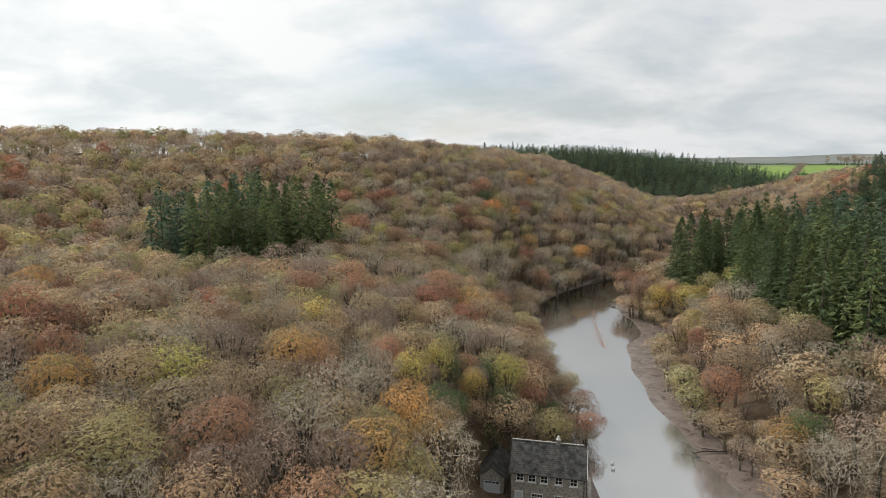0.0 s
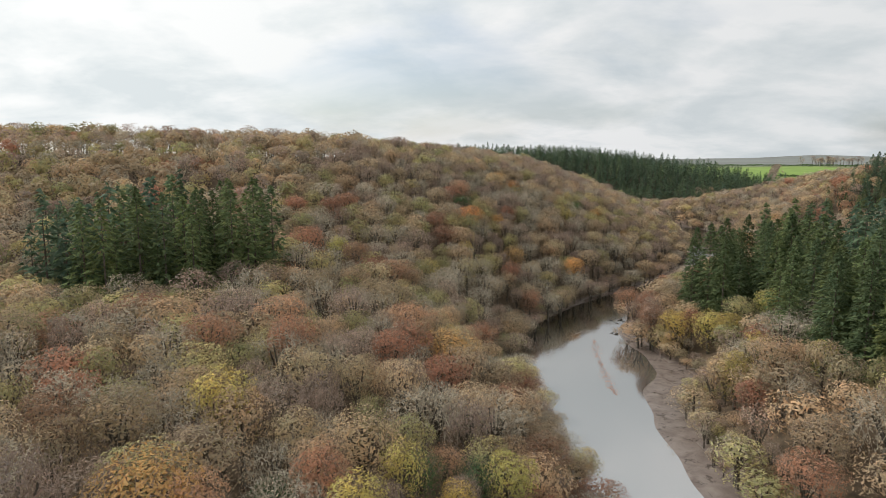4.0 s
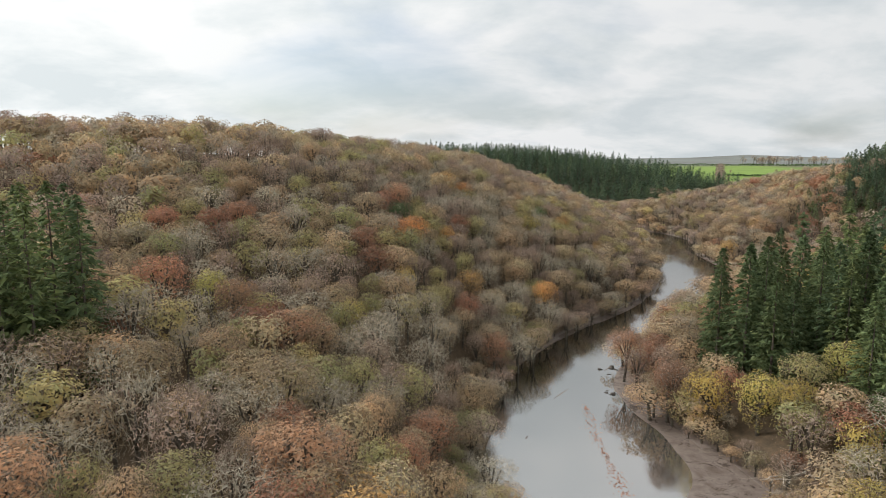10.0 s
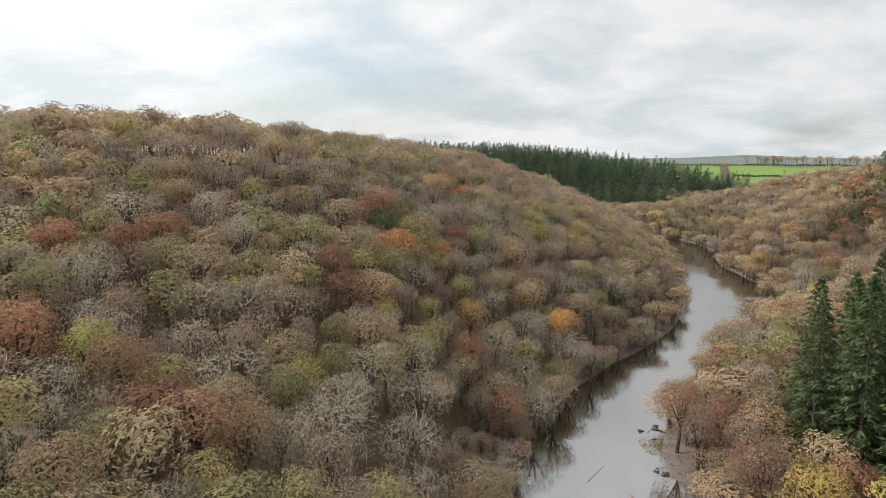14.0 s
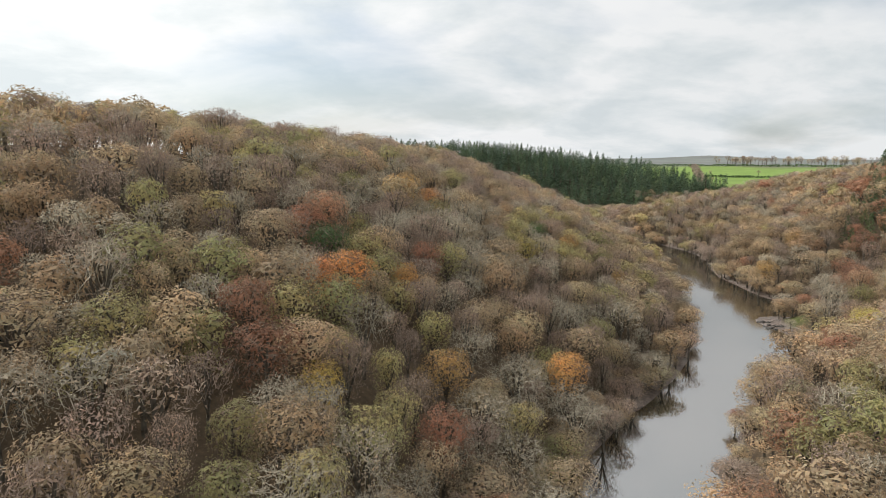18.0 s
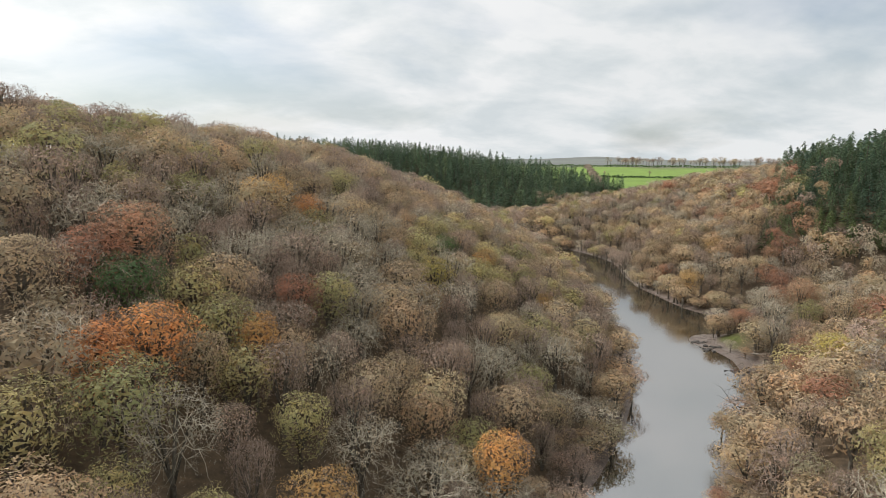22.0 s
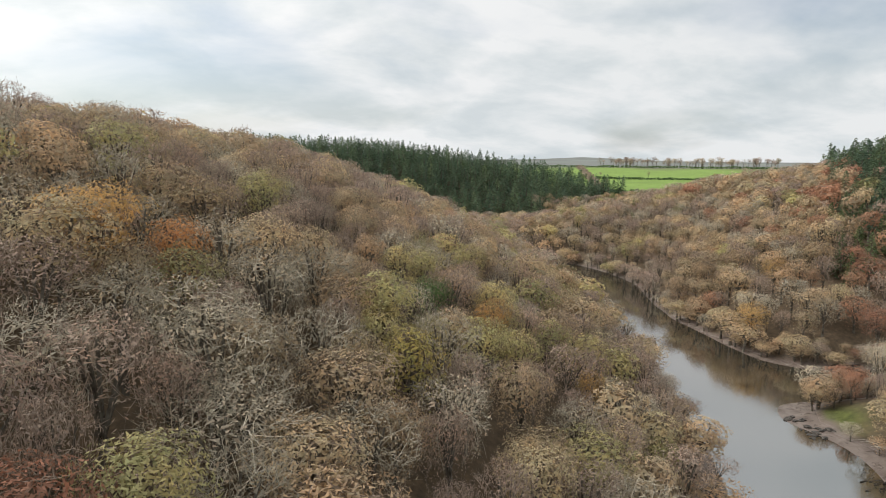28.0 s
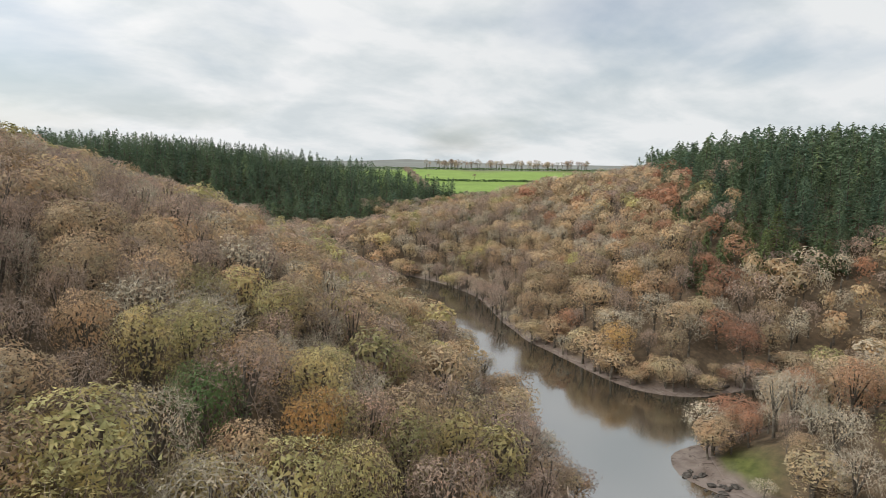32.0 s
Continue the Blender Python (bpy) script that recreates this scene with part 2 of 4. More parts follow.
# how much steeper or gentler the valley side is, on a grid of 80 by 70 m
STEEPER = np.array([
    [0.11, -0.13, -0.10, 0.14, -0.17, 0.02, 0.01],
    [0.13, -0.38, 0.16, 0.04, -0.17, 0.23, 0.02],
    [0.01, -0.47, 0.06, -0.41, -0.12, 0.19, -0.06],
    [0.22, 0.44, 0.34, -0.09, -0.17, 0.16, 0.00],
    [-0.11, -0.27, -0.01, 0.24, -0.21, 0.19, 0.03],
    [-0.04, 0.01, 0.04, 0.01, -0.08, 0.14, -0.09],
    [0.01, 0.10, 0.21, 0.07, -0.08, -0.09, -0.14]])
SHOAL = [(31, 172), (37, 183), (44, 192), (52, 199), (60, 206)]
HOUSE_AT = (12.5, 76.0)


def mud_width(x, y):
    """How far the mud reaches from the bank into the channel, in metres."""
    w = 0.8 + 6.5 * hump(x, y, 46, 100, 12, 45) + 11 * hump(x, y, 53, 146, 11, 18) + 3 * hump(x, y, 56, 185, 10, 20)
    w += 2.5 * hump(x, y, 80, 252, 34, 26) * (x - y * 0.9 < -140) + 3 * hump(x, y, 112, 288, 14, 20) * (x - y < -165)
    w += 7.5 * hump(x, y, 127, 266, 13, 13) + 6.0 * hump(x, y, 137, 292, 9, 9) + 2.5 * hump(x, y, 172, 362, 14, 24) + 3 * hump(x, y, 165, 316, 9, 14)
    return w


def land(x, y):
    """Height of the ground, and the distance from the bank."""
    d = bank_distance(x, y)
    k = np.ones(x.shape)
    for j, row in enumerate(STEEPER):
        for i, v in enumerate(row):
            k += v * np.exp(-((x + 150 - 80 * i) ** 2 + (y - 60 - 70 * j) ** 2) / 7200.0)
    hill = 0.35 + 44 * (1 - np.exp(-np.maximum(d, 0) / 70)) * k - 4.8 * hump(x, y, -128, 228, 42)
    hill += 2.6 * hump(x, y, 8, 212, 52, 62) * smooth(2, 18, d) - 1.2 * hump(x, y, -20, 98, 14, 14)
    # the far end: a low valley floor, the plantation's hill, the fields
    s = 0.6 * x + 0.8 * y
    plantation = (45 - 13 * smooth(150, 310, x) - 16 * smooth(310, 380, x)) * smooth(545, 700, y)
    fields = np.where(s < 730, 16 * smooth(600, 730, s), 16 + 0.043 * np.minimum(s - 730, 440)) * smooth(200, 320, x)
    beyond = 14 * smooth(1300, 2600, np.hypot(x, y)) + 7 * np.sin(x * 0.0021 + 1.0) * smooth(1500, 3000, y)
    far = 3 + np.maximum(plantation, fields) + beyond
    far += 30 * hump(x, y, 2280, 3300, 330, 330) + 25 * hump(x, y, 1700, 3500, 500, 300)
    hill = hill + (far - hill) * smooth(455, 530, y + 0.12 * np.minimum(x - 200, 60)) * 1.0
    bed = np.maximum(0.35 * (1 - (-d) / mud_width(x, y)), -1.6)
    bar = -1.6 + 1.63 * np.exp(-(line_distance(x, y, SHOAL) / 2.6) ** 2)
    z = np.where(d > 0, hill, np.minimum(np.maximum(bed, bar), 0.4))
    pad = 1 - smooth(7, 14, np.hypot(x - HOUSE_AT[0], (y - HOUSE_AT[1]) * 1.0))
    z = np.where(d > 0, z + (1.2 - z) * pad, z)
    return z, d


def land_at(x, y):
    z, d = land(np.array([float(x)]), np.array([float(y)]))
    return float(z[0])


def axis(a, b, step, lo, hi):
    core = list(np.arange(a, b + 0.1, step))
    out, s = core[-1], step
    while out < hi:
        s *= 1.22
        out += s
        core.append(min(out, hi))
    low, s = core[0], step
    while low > lo:
        s *= 1.22
        low -= s
        core.insert(0, max(low, lo))
    return np.array(core)


def mesh_of(name, verts, faces, materials, index=None, smooth_faces=False):
    me = bpy.data.meshes.new(name)
    verts, faces = np.asarray(verts, np.float32), np.asarray(faces, np.int32)
    me.vertices.add(len(verts))
    me.vertices.foreach_set("co", verts.ravel())
    k = faces.shape[1]
    me.loops.add(faces.size)
    me.loops.foreach_set("vertex_index", faces.ravel())
    me.polygons.add(len(faces))
    me.polygons.foreach_set("loop_start", np.arange(0, faces.size, k, dtype=np.int32))
    me.polygons.foreach_set("loop_total", np.full(len(faces), k, np.int32))
    for m in materials:
        me.materials.append(m)
    if index is not None:
        me.polygons.foreach_set("material_index", np.asarray(index, np.int32))
    me.polygons.foreach_set("use_smooth", np.full(len(faces), smooth_faces, bool))
    me.update(calc_edges=True)
    return me


def grid_mesh(name, xs, ys, z, materials):
    gx, gy = np.meshgrid(xs, ys)
    n, m = len(xs), len(ys)
    i = (np.arange(m - 1)[:, None] * n + np.arange(n - 1)[None, :]).ravel()
    return mesh_of(name, np.c_[gx.ravel(), gy.ravel(), z.ravel()], np.c_[i, i + 1, i + n + 1, i + n], materials, smooth_faces=True)


gm, gn, gl, gb = material("woodland_floor_mud_and_pasture", 0.9, 0.25)
here = gn.new("ShaderNodeNewGeometry").outputs["Position"]
litter = ramp(gn, gl, noise_at(gn, gl, 0.9, 6, 0.7, here), (0.3, (0.06, 0.046, 0.032)), (0.55, (0.12, 0.086, 0.054)), (0.75, (0.18, 0.12, 0.07)))
mud_colour = ramp(gn, gl, noise_at(gn, gl, 0.35, 7, 0.6, here, 0.6), (0.3, (0.12, 0.092, 0.077)), (0.5, (0.175, 0.14, 0.12)), (0.75, (0.23, 0.19, 0.163)))
grass = ramp(gn, gl, noise_at(gn, gl, 0.05, 6, 0.6, here), (0.3, (0.15, 0.22, 0.05)), (0.6, (0.19, 0.28, 0.06)), (0.8, (0.24, 0.32, 0.09)))
marsh = ramp(gn, gl, noise_at(gn, gl, 0.8, 5, 0.6, here), (0.35, (0.06, 0.07, 0.02)), (0.65, (0.11, 0.12, 0.035)))
moor = ramp(gn, gl, noise_at(gn, gl, 0.006, 6, 0.6, here), (0.35, (0.14, 0.145, 0.13)), (0.65, (0.20, 0.21, 0.19)))


def mask(name):
    a = gn.new("ShaderNodeAttribute")
    a.attribute_name = name
    return a.outputs["Fac"]


c = blend(gn, gl, litter, moor, mask("moor"))
c = blend(gn, gl, c, grass, mask("pasture"))
c = blend(gn, gl, c, marsh, mask("marsh"))
wrack = ramp(gn, gl, noise_at(gn, gl, 0.5, 8, 0.72, here, 1.2), (0.55, (0.0,) * 3), (0.63, (0.8,) * 3))
mud_colour = blend(gn, gl, mud_colour, (0.05, 0.038, 0.03), wrack)
c = blend(gn, gl, c, mud_colour, mask("mud"))
gl.new(c, gb.inputs["Base Color"])
gl.new(ramp(gn, gl, mask("mud"), (0.0, (0.95,) * 3), (1.0, (0.27,) * 3)), gb.inputs["Roughness"])
bump(gn, gl, gb, noise_at(gn, gl, 1.6, 6, 0.65, here), 0.5, 0.25)

gxs, gys = axis(-10, 222, 2.0, -4400, 4400), axis(50, 400, 2.0, -2500, 4400)
GX, GY = np.meshgrid(gxs, gys)
GZ, GD = land(GX, GY)
rough_land = np.array([noise.noise((x * 0.09, y * 0.09, 3.0)) for x, y in zip(GX.ravel(), GY.ravel())]).reshape(GX.shape)
GZ = GZ + rough_land * np.where(GD > 0, 0.5 * smooth(0, 8, GD), 0.10)
ground = tagged(new("ground", grid_mesh("ground", gxs, gys, GZ, [gm])), "leaf-strewn wooded valley sides, brown tidal mud and green pasture", "ground", kind="structure")
S_ALONG, S_ACROSS = 0.6 * GX + 0.8 * GY, 0.8 * GX - 0.6 * GY
pasture = smooth(690, 735, S_ALONG) * (1 - smooth(1165, 1185, S_ALONG)) * smooth(250, 300, GX)
marsh_mask = hump(GX, GY, 139.5, 287.5, 4.5, 5) * 1.6 * (GD > 0)
for key, v in (("mud", 1 - smooth(0.0, 1.2, GD)), ("pasture", pasture), ("marsh", np.clip(marsh_mask, 0, 1)), ("moor", smooth(1185, 1215, S_ALONG))):
    ground.data.attributes.new(key, "FLOAT", "POINT").data.foreach_set("value", v.ravel().astype(np.float32))

# ---- the tidal river ----
wm, nn, ll, wb = material("silty_river_water", 0.06, 0.5)
wb.inputs["IOR"].default_value = 5.0
spot = nn.new("ShaderNodeNewGeometry").outputs["Position"]
silt = ramp(nn, ll, noise_at(nn, ll, 0.03, 5, 0.6, spot, 1.0), (0.3, (0.025, 0.022, 0.015)), (0.6, (0.04, 0.035, 0.025)), (0.8, (0.065, 0.058, 0.045)))
downstream = nn.new("ShaderNodeSeparateXYZ")
ll.new(spot, downstream.inputs[0])
# the base colour pales from y = 205 down to y = 95
pale_reach = nn.new("ShaderNodeMapRange")
pale_reach.inputs["From Min"].default_value, pale_reach.inputs["From Max"].default_value = 205.0, 95.0
ll.new(downstream.outputs[1], pale_reach.inputs["Value"])
silt = blend(nn, ll, silt, (0.15, 0.143, 0.132), pale_reach.outputs[0])
ll.new(silt, wb.inputs["Base Color"])
calm = ramp(nn, ll, noise_at(nn, ll, 0.035, 3, 0.5, spot, 0.8), (0.42, (0.0,) * 3), (0.66, (1.0,) * 3))
ripple = nn.new("ShaderNodeMath")
ripple.operation = "MULTIPLY"
ll.new(noise_at(nn, ll, 2.2, 3, 0.6, spot), ripple.inputs[0])
ll.new(calm, ripple.inputs[1])
bump(nn, ll, wb, ripple.outputs[0], 0.4, 0.05)
wx, wy = np.linspace(-60, 260, 33), np.linspace(-390, 575, 98)
water = tagged(new("water", grid_mesh("water", wx, wy, np.zeros((len(wy), len(wx))), [wm])), "grey silty tidal river at half tide, mirroring cloud and wooded banks", "river", kind="structure")


# ---- trees ----
def sphere_dirs(rng, n, low):
    i = np.arange(n) + 0.5
    z = 1 - (1 - low) * i / n
    a = i * 2.399963 + rng.uniform(0, 6.28)
    r = np.sqrt(np.maximum(0, 1 - z * z))
    v = np.c_[r * np.cos(a), r * np.sin(a), z] + rng.normal(0, 0.10, (n, 3))
    return v / np.linalg.norm(v, axis=1)[:, None]


def tubes(a, b, ra, rb, sides):
    """Tapered open tubes from a to b: vertices and triangles."""
    w = b - a
    w = w / np.maximum(np.linalg.norm(w, axis=1), 1e-6)[:, None]
    u = np.cross(w, np.where(np.abs(w[:, 2:3]) > 0.9, [[1.0, 0, 0]], [[0, 0, 1.0]]))
    u /= np.linalg.norm(u, axis=1)[:, None]
    v = np.cross(w, u)
    verts, n = [], len(a)
    for base, rad in ((a, ra), (b, rb)):
        for k in range(sides):
            t = 2 * math.pi * k / sides
            verts.append(base + (u * math.cos(t) + v * math.sin(t)) * np.asarray(rad).reshape(-1, 1))
    verts = np.stack(verts, 1).reshape(-1, 3)
    o = np.arange(n)[:, None] * 2 * sides
    tris = []
    for k in range(sides):
        k2 = (k + 1) % sides
        tris += [o + [[k, k2, sides + k2]], o + [[k, sides + k2, sides + k]]]
    return verts, np.vstack(tris)


def spikes(rng, a, b, width):
    """Twigs as slender blades that taper to a point."""
    w = b - a
    side = np.cross(w, rng.normal(0, 1, w.shape))
    side /= np.maximum(np.linalg.norm(side, axis=1), 1e-6)[:, None]
    side *= np.asarray(width).reshape(-1, 1) * 0.5
    return np.stack([a - side, a + side, b], 1).reshape(-1, 3), np.arange(3 * len(a)).reshape(-1, 3)


def leaf_blades(rng, at, facing, size, slim=1.0):
    n = len(at)
    u = np.cross(facing, rng.normal(0, 1, (n, 3)))
    u /= np.maximum(np.linalg.norm(u, axis=1), 1e-6)[:, None]
    v = np.cross(facing, u)
    s = size * rng.uniform(0.7, 1.4, (n, 1))
    w = s * 0.55 * slim
    p = np.stack([at - u * w - v * s * 0.35, at + u * w - v * s * 0.3, at + v * s * 0.75], 1)
    return p.reshape(-1, 3), np.arange(3 * n).reshape(-1, 3)


def stack(pieces):
    verts, tris, index, off = [], [], [], 0
    for v, t, m in pieces:
        verts.append(v)
        tris.append(t + off)
        index.append(np.full(len(t), m))
        off += len(v)
    return np.vstack(verts), np.vstack(tris), np.concatenate(index)


def ribbons(rng, a, m, b, width):
    """Branches as bent blades from a through m that taper to a point at b."""
    side = np.cross(b - a, rng.normal(0, 1, a.shape))
    side /= np.maximum(np.linalg.norm(side, axis=1), 1e-6)[:, None]
    side *= np.asarray(width).reshape(-1, 1) * 0.5
    v = np.stack([a - side, a + side, m - side * 0.7, m + side * 0.7, b], 1).reshape(-1, 3)
    o = np.arange(len(a))[:, None] * 5
    return v, np.vstack([o + [[0, 1, 3]], o + [[0, 3, 2]], o + [[2, 3, 4]]])


def broadleaf(rng, height, radius, branches, twigs, fine, leaves, leaf, width, upswept=0.0, sides=4, slim=0.85, limbs=6, low=-0.7, bunch=0.12, heart=2.2):
    """Trunk pieces and crown pieces (0 wood, 1 leaves): limbs fork into branches, these into twigs that end on an uneven dome; the leaves sit in bunches at the twigs' ends."""
    centre = np.array([0, 0, height - 0.85 * radius])
    span = np.array([radius, radius, 0.85 * radius])
    swell = sphere_dirs(rng, 8, -0.35)
    squash = 1 + rng.normal(0, 0.10, 3) * [1, 1, 0.6]

    def unit(v):
        return v / np.maximum(np.linalg.norm(v, axis=1), 1e-6)[:, None]

    def skin(d, f):
        """The place at the fraction f of the way out to the crown's skin."""
        bulge = 0.78 + 0.28 * np.exp((np.max(d @ swell.T, 1) - 1) * 8)
        return centre + d * np.where(d[:, 2:] < 0, span * [1.0, 1.0, 2.3], span) * squash * (bulge * f)[:, None]

    def between(a, b, f):
        return a + (b - a) * np.asarray(f).reshape(-1, 1)

    fork = np.array([rng.normal(0, 0.2), rng.normal(0, 0.2), height * rng.uniform(0.3, 0.42)])
    d1 = sphere_dirs(rng, limbs, 0.15)
    p1 = centre + d1 * span * 0.42
    girth = radius * 0.06
    trunk = [(*tubes(np.array([[0, 0, -1.0]]), fork[None], [girth * 1.35], [girth], 6), 0)]
    trunk.append((*tubes(np.repeat(fork[None], limbs, 0), p1, np.full(limbs, girth * 0.62), np.full(limbs, girth * 0.36), sides), 0))
    # branches
    d2 = sphere_dirs(rng, branches, low)
    limb = np.argmax(d2 @ d1.T, 1)
    a2 = between(np.repeat(fork[None], branches, 0), p1[limb], rng.uniform(0.6, 1.0, branches))
    p2 = skin(d2, rng.uniform(0.66, 0.86, branches))
    m2 = between(a2, p2, rng.uniform(0.4, 0.6, branches)) + rng.normal(0, 0.09, (branches, 3)) * radius + [0, 0, 0.05 * radius]
    crown = []
    if sides > 3:
        crown.append((*tubes(a2, m2, np.full(branches, width * 0.9), np.full(branches, width * 0.6), 3), 0))
        crown.append((*tubes(m2, p2, np.full(branches, width * 0.6), np.full(branches, width * 0.25), 3), 0))
    else:
        crown.append((*ribbons(rng, a2, m2, p2, np.full(branches, width * 2.0)), 0))
    # twigs
    who = rng.integers(0, branches, twigs)
    d3 = unit(d2[who] + rng.normal(0, 0.36, (twigs, 3)) + [0, 0, 0.12 + upswept * 0.5])
    a3 = between(m2[who], p2[who], rng.uniform(0.1, 1.0, twigs))
    p3 = skin(d3, rng.uniform(0.88, 1.06, twigs))
    if upswept:
        a3 = a3 - [0, 0, 0.25 * upswept]
        p3 = between(p3, a3 * [1, 1, 0] + p3 * [0, 0, 1], np.full(twigs, 0.3))
    m3 = between(a3, p3, rng.uniform(0.35, 0.65, twigs)) + rng.normal(0, 0.07, (twigs, 3)) * radius
    crown.append((*ribbons(rng, a3, m3, p3, rng.uniform(0.8, 1.3, twigs) * width), 0))
    # the finest twigs
    if fine:
        own = rng.integers(0, twigs, fine)
        a4 = between(m3[own], p3[own], rng.uniform(0.0, 1.0, fine))
        way = unit(unit(p3[own] - a3[own]) + rng.normal(0, 0.45, (fine, 3)) + [0, 0, 0.1 + upswept])
        crown.append((*spikes(rng, a4, a4 + way * rng.uniform(0.3, 0.85, (fine, 1)) * radius / 3.3, np.full(fine, width * 0.75)), 0))
    # the shaded heart of the crown, then the leaves at the twigs' ends
    n = max(24, leaves // 6)
    d = sphere_dirs(rng, n, low)
    way = unit(d + rng.normal(0, 0.25, (n, 3)))
    crown.append((*leaf_blades(rng, skin(d, rng.uniform(0.52, 0.68, n)), way, heart * radius / math.sqrt(n), 0.45), 1))
    own = rng.integers(0, twigs, leaves)
    at = skin(unit(d3[own] + rng.normal(0, bunch, (leaves, 3))), 1.04 - np.abs(rng.normal(0, 0.14, leaves)))
    facing = unit(unit(at - centre) * 0.9 + [0, 0, 0.2] + rng.normal(0, 0.34, (leaves, 3)))
    crown.append((*leaf_blades(rng, at, facing, leaf, slim), 1))
    return trunk, crown


def conifer(rng, height, radius, boughs, blades, size):
    """A fir: a straight trunk and close boughs, drooping below and rising towards the tip, feathered with hanging sprays."""
    trunk = [(*tubes(np.array([[0, 0, -1.0]]), np.array([[0, 0, height * 0.985]]), [height * 0.012], [0.02], 5), 0)]
    f = (np.arange(boughs) + rng.uniform(0, 1, boughs)) / boughs
    f = f ** 1.15
    reach = (radius * (1 - f) ** 0.72 * (0.72 + 0.28 * np.minimum(1, f * 5)) + 0.15) * rng.uniform(0.72, 1.12, boughs)
    turn = np.arange(boughs) * 2.399963 + rng.uniform(-0.5, 0.5, boughs)
    who = np.repeat(np.arange(boughs), blades)
    n = len(who)
    out = np.c_[np.cos(turn), np.sin(turn), np.zeros(boughs)][who]
    side = np.c_[-np.sin(turn), np.cos(turn), np.zeros(boughs)][who]
    g = rng.uniform(0.12, 1.0, n) ** 0.6
    r = reach[who] * g
    drop = reach[who] * (0.42 - 0.62 * f[who]) * g ** 1.5
    at = out * r[:, None] + side * (rng.normal(0, 0.24, n) * reach[who] * (1.15 - g))[:, None]
    at[:, 2] += height * (0.05 + 0.95 * f[who]) - drop + rng.normal(0, 0.12, n)
    along = out * 0.8 + side * rng.normal(0, 0.55, (n, 1)) - [0, 0, 1] * rng.uniform(-0.1, 0.8, (n, 1))
    along /= np.linalg.norm(along, axis=1)[:, None]
    wide = np.cross(along, rng.normal(0, 0.5, (n, 3)) + [0, 0, 1.0])
    wide /= np.maximum(np.linalg.norm(wide, axis=1), 1e-6)[:, None]
    s = size * rng.uniform(0.6, 1.3, (n, 1)) * (0.55 + 0.45 * (1 - f[who]))[:, None]
    p = np.stack([at - along * s * 0.4 - wide * s * 0.26, at - along * s * 0.4 + wide * s * 0.26, at + along * s * 0.8], 1)
    return trunk, [(p.reshape(-1, 3), np.arange(3 * n).reshape(-1, 3), 1)]


KINDS = {
    # name, leafiness, how far the twigs sweep up, label
    "ochre": ("oak_tree", 1.0, 0.0, "oak with thinning ochre-brown autumn leaves on the valley side"),
    "rust": ("beech_tree", 1.1, 0.0, "beech with rust-brown autumn leaves among bare oaks"),
    "bare": ("bare_oak_tree", 0.30, 0.0, "bare oak with pale lichen-grey twigs and few brown leaves"),
    "mauve": ("ash_tree", 0.38, 0.6, "leafless tree with fine upswept mauve-brown twigs"),
    "olive": ("green_oak_tree", 1.1, 0.0, "oak still in dull olive-green leaf among browner trees"),
    "yellow": ("maple_tree", 1.2, 0.0, "rounded tree in bright yellow autumn leaf"),
    "amber": ("hornbeam_tree", 1.2, 0.0, "tree in warm amber-orange autumn leaf among bare oaks"),
    "holly": ("holly_bush", 1.3, 0.0, "dark evergreen holly bush among bare trees"),
    "orange": ("copper_beech_tree", 1.3, 0.0, "tree in glowing orange-red autumn leaf"),
}
rng = np.random.default_rng(7)
VARIANTS = 4
proto = {}
for kind, (name, leafy, sweep, label) in KINDS.items():
    for level in (0, 1, 2):
        for v in range(VARIANTS):
            h, r = rng.uniform(9.8, 11.4), rng.uniform(3.2, 3.9)
            thin = 0.42
            if leafy > 0.5:
                spec = ((22, 170, 420, 1800, 0.25, 0.042), (12, 90, 120, 720, 0.42, 0.065), (4, 16, 0, 250, 0.74, 0.11))[level]
            elif sweep:
                spec, thin = ((28, 220, 850, 650, 0.24, 0.036), (16, 120, 320, 380, 0.35, 0.058), (5, 30, 0, 240, 0.56, 0.10))[level], 0.32
            else:
                spec, thin = ((30, 230, 800, 550, 0.21, 0.040), (18, 130, 300, 340, 0.31, 0.066), (5, 30, 0, 240, 0.52, 0.11))[level], 0.45
            proto[kind, level, v] = broadleaf(rng, h, r, *spec, upswept=sweep, sides=4 if level == 0 else 3, slim=thin, limbs=6 if level < 2 else 3, bunch=0.2 if level < 2 else 0.25, heart=2.2 if leafy > 0.5 else 0.95)
for level, spec in ((0, (190, 16, 0.75)), (1, (110, 9, 1.05)), (2, (60, 3, 2.0))):
    for v in range(VARIANTS):
        proto["fir", level, v] = conifer(rng, rng.uniform(18, 21), rng.uniform(3.8, 4.4), *spec)

tree_mesh = {}


def tree_parts(kind, level, v):
    key = (kind, level, v)
    if key not in tree_mesh:
        trunk, crown = proto[key]
        tv, tt, _ = stack(trunk)
        cv, ct, ci = stack(crown)
        tree_mesh[key] = (mesh_of("trunk", tv, tt, [FIR_BARK if kind == "fir" else BARK]), mesh_of("crown", cv, ct, [TWIG[kind], LEAF[kind]], ci))
    return tree_mesh[key]


def plant(kind, level, v, x, y, z, scale, turn, tall=1.0):
    if kind == "fir":
        name, label, cat = "fir_tree", "tall dark green fir with drooping boughs on the valley side", "conifer"
    else:
        name, label, cat = KINDS[kind][0], KINDS[kind][3], "tree"
    tree = tagged(new(name), label, cat, group="woodland " + name.replace("_", " ") + "s")
    tree.matrix_basis = pose(x, y, z, 0, 0, turn) @ Matrix.Diagonal((scale, scale, scale * tall, 1))
    for part_name, me in zip(("trunk", "crown"), tree_parts(kind, level, v)):
        ob = new(part_name, me)
        ob.parent = tree
    return tree


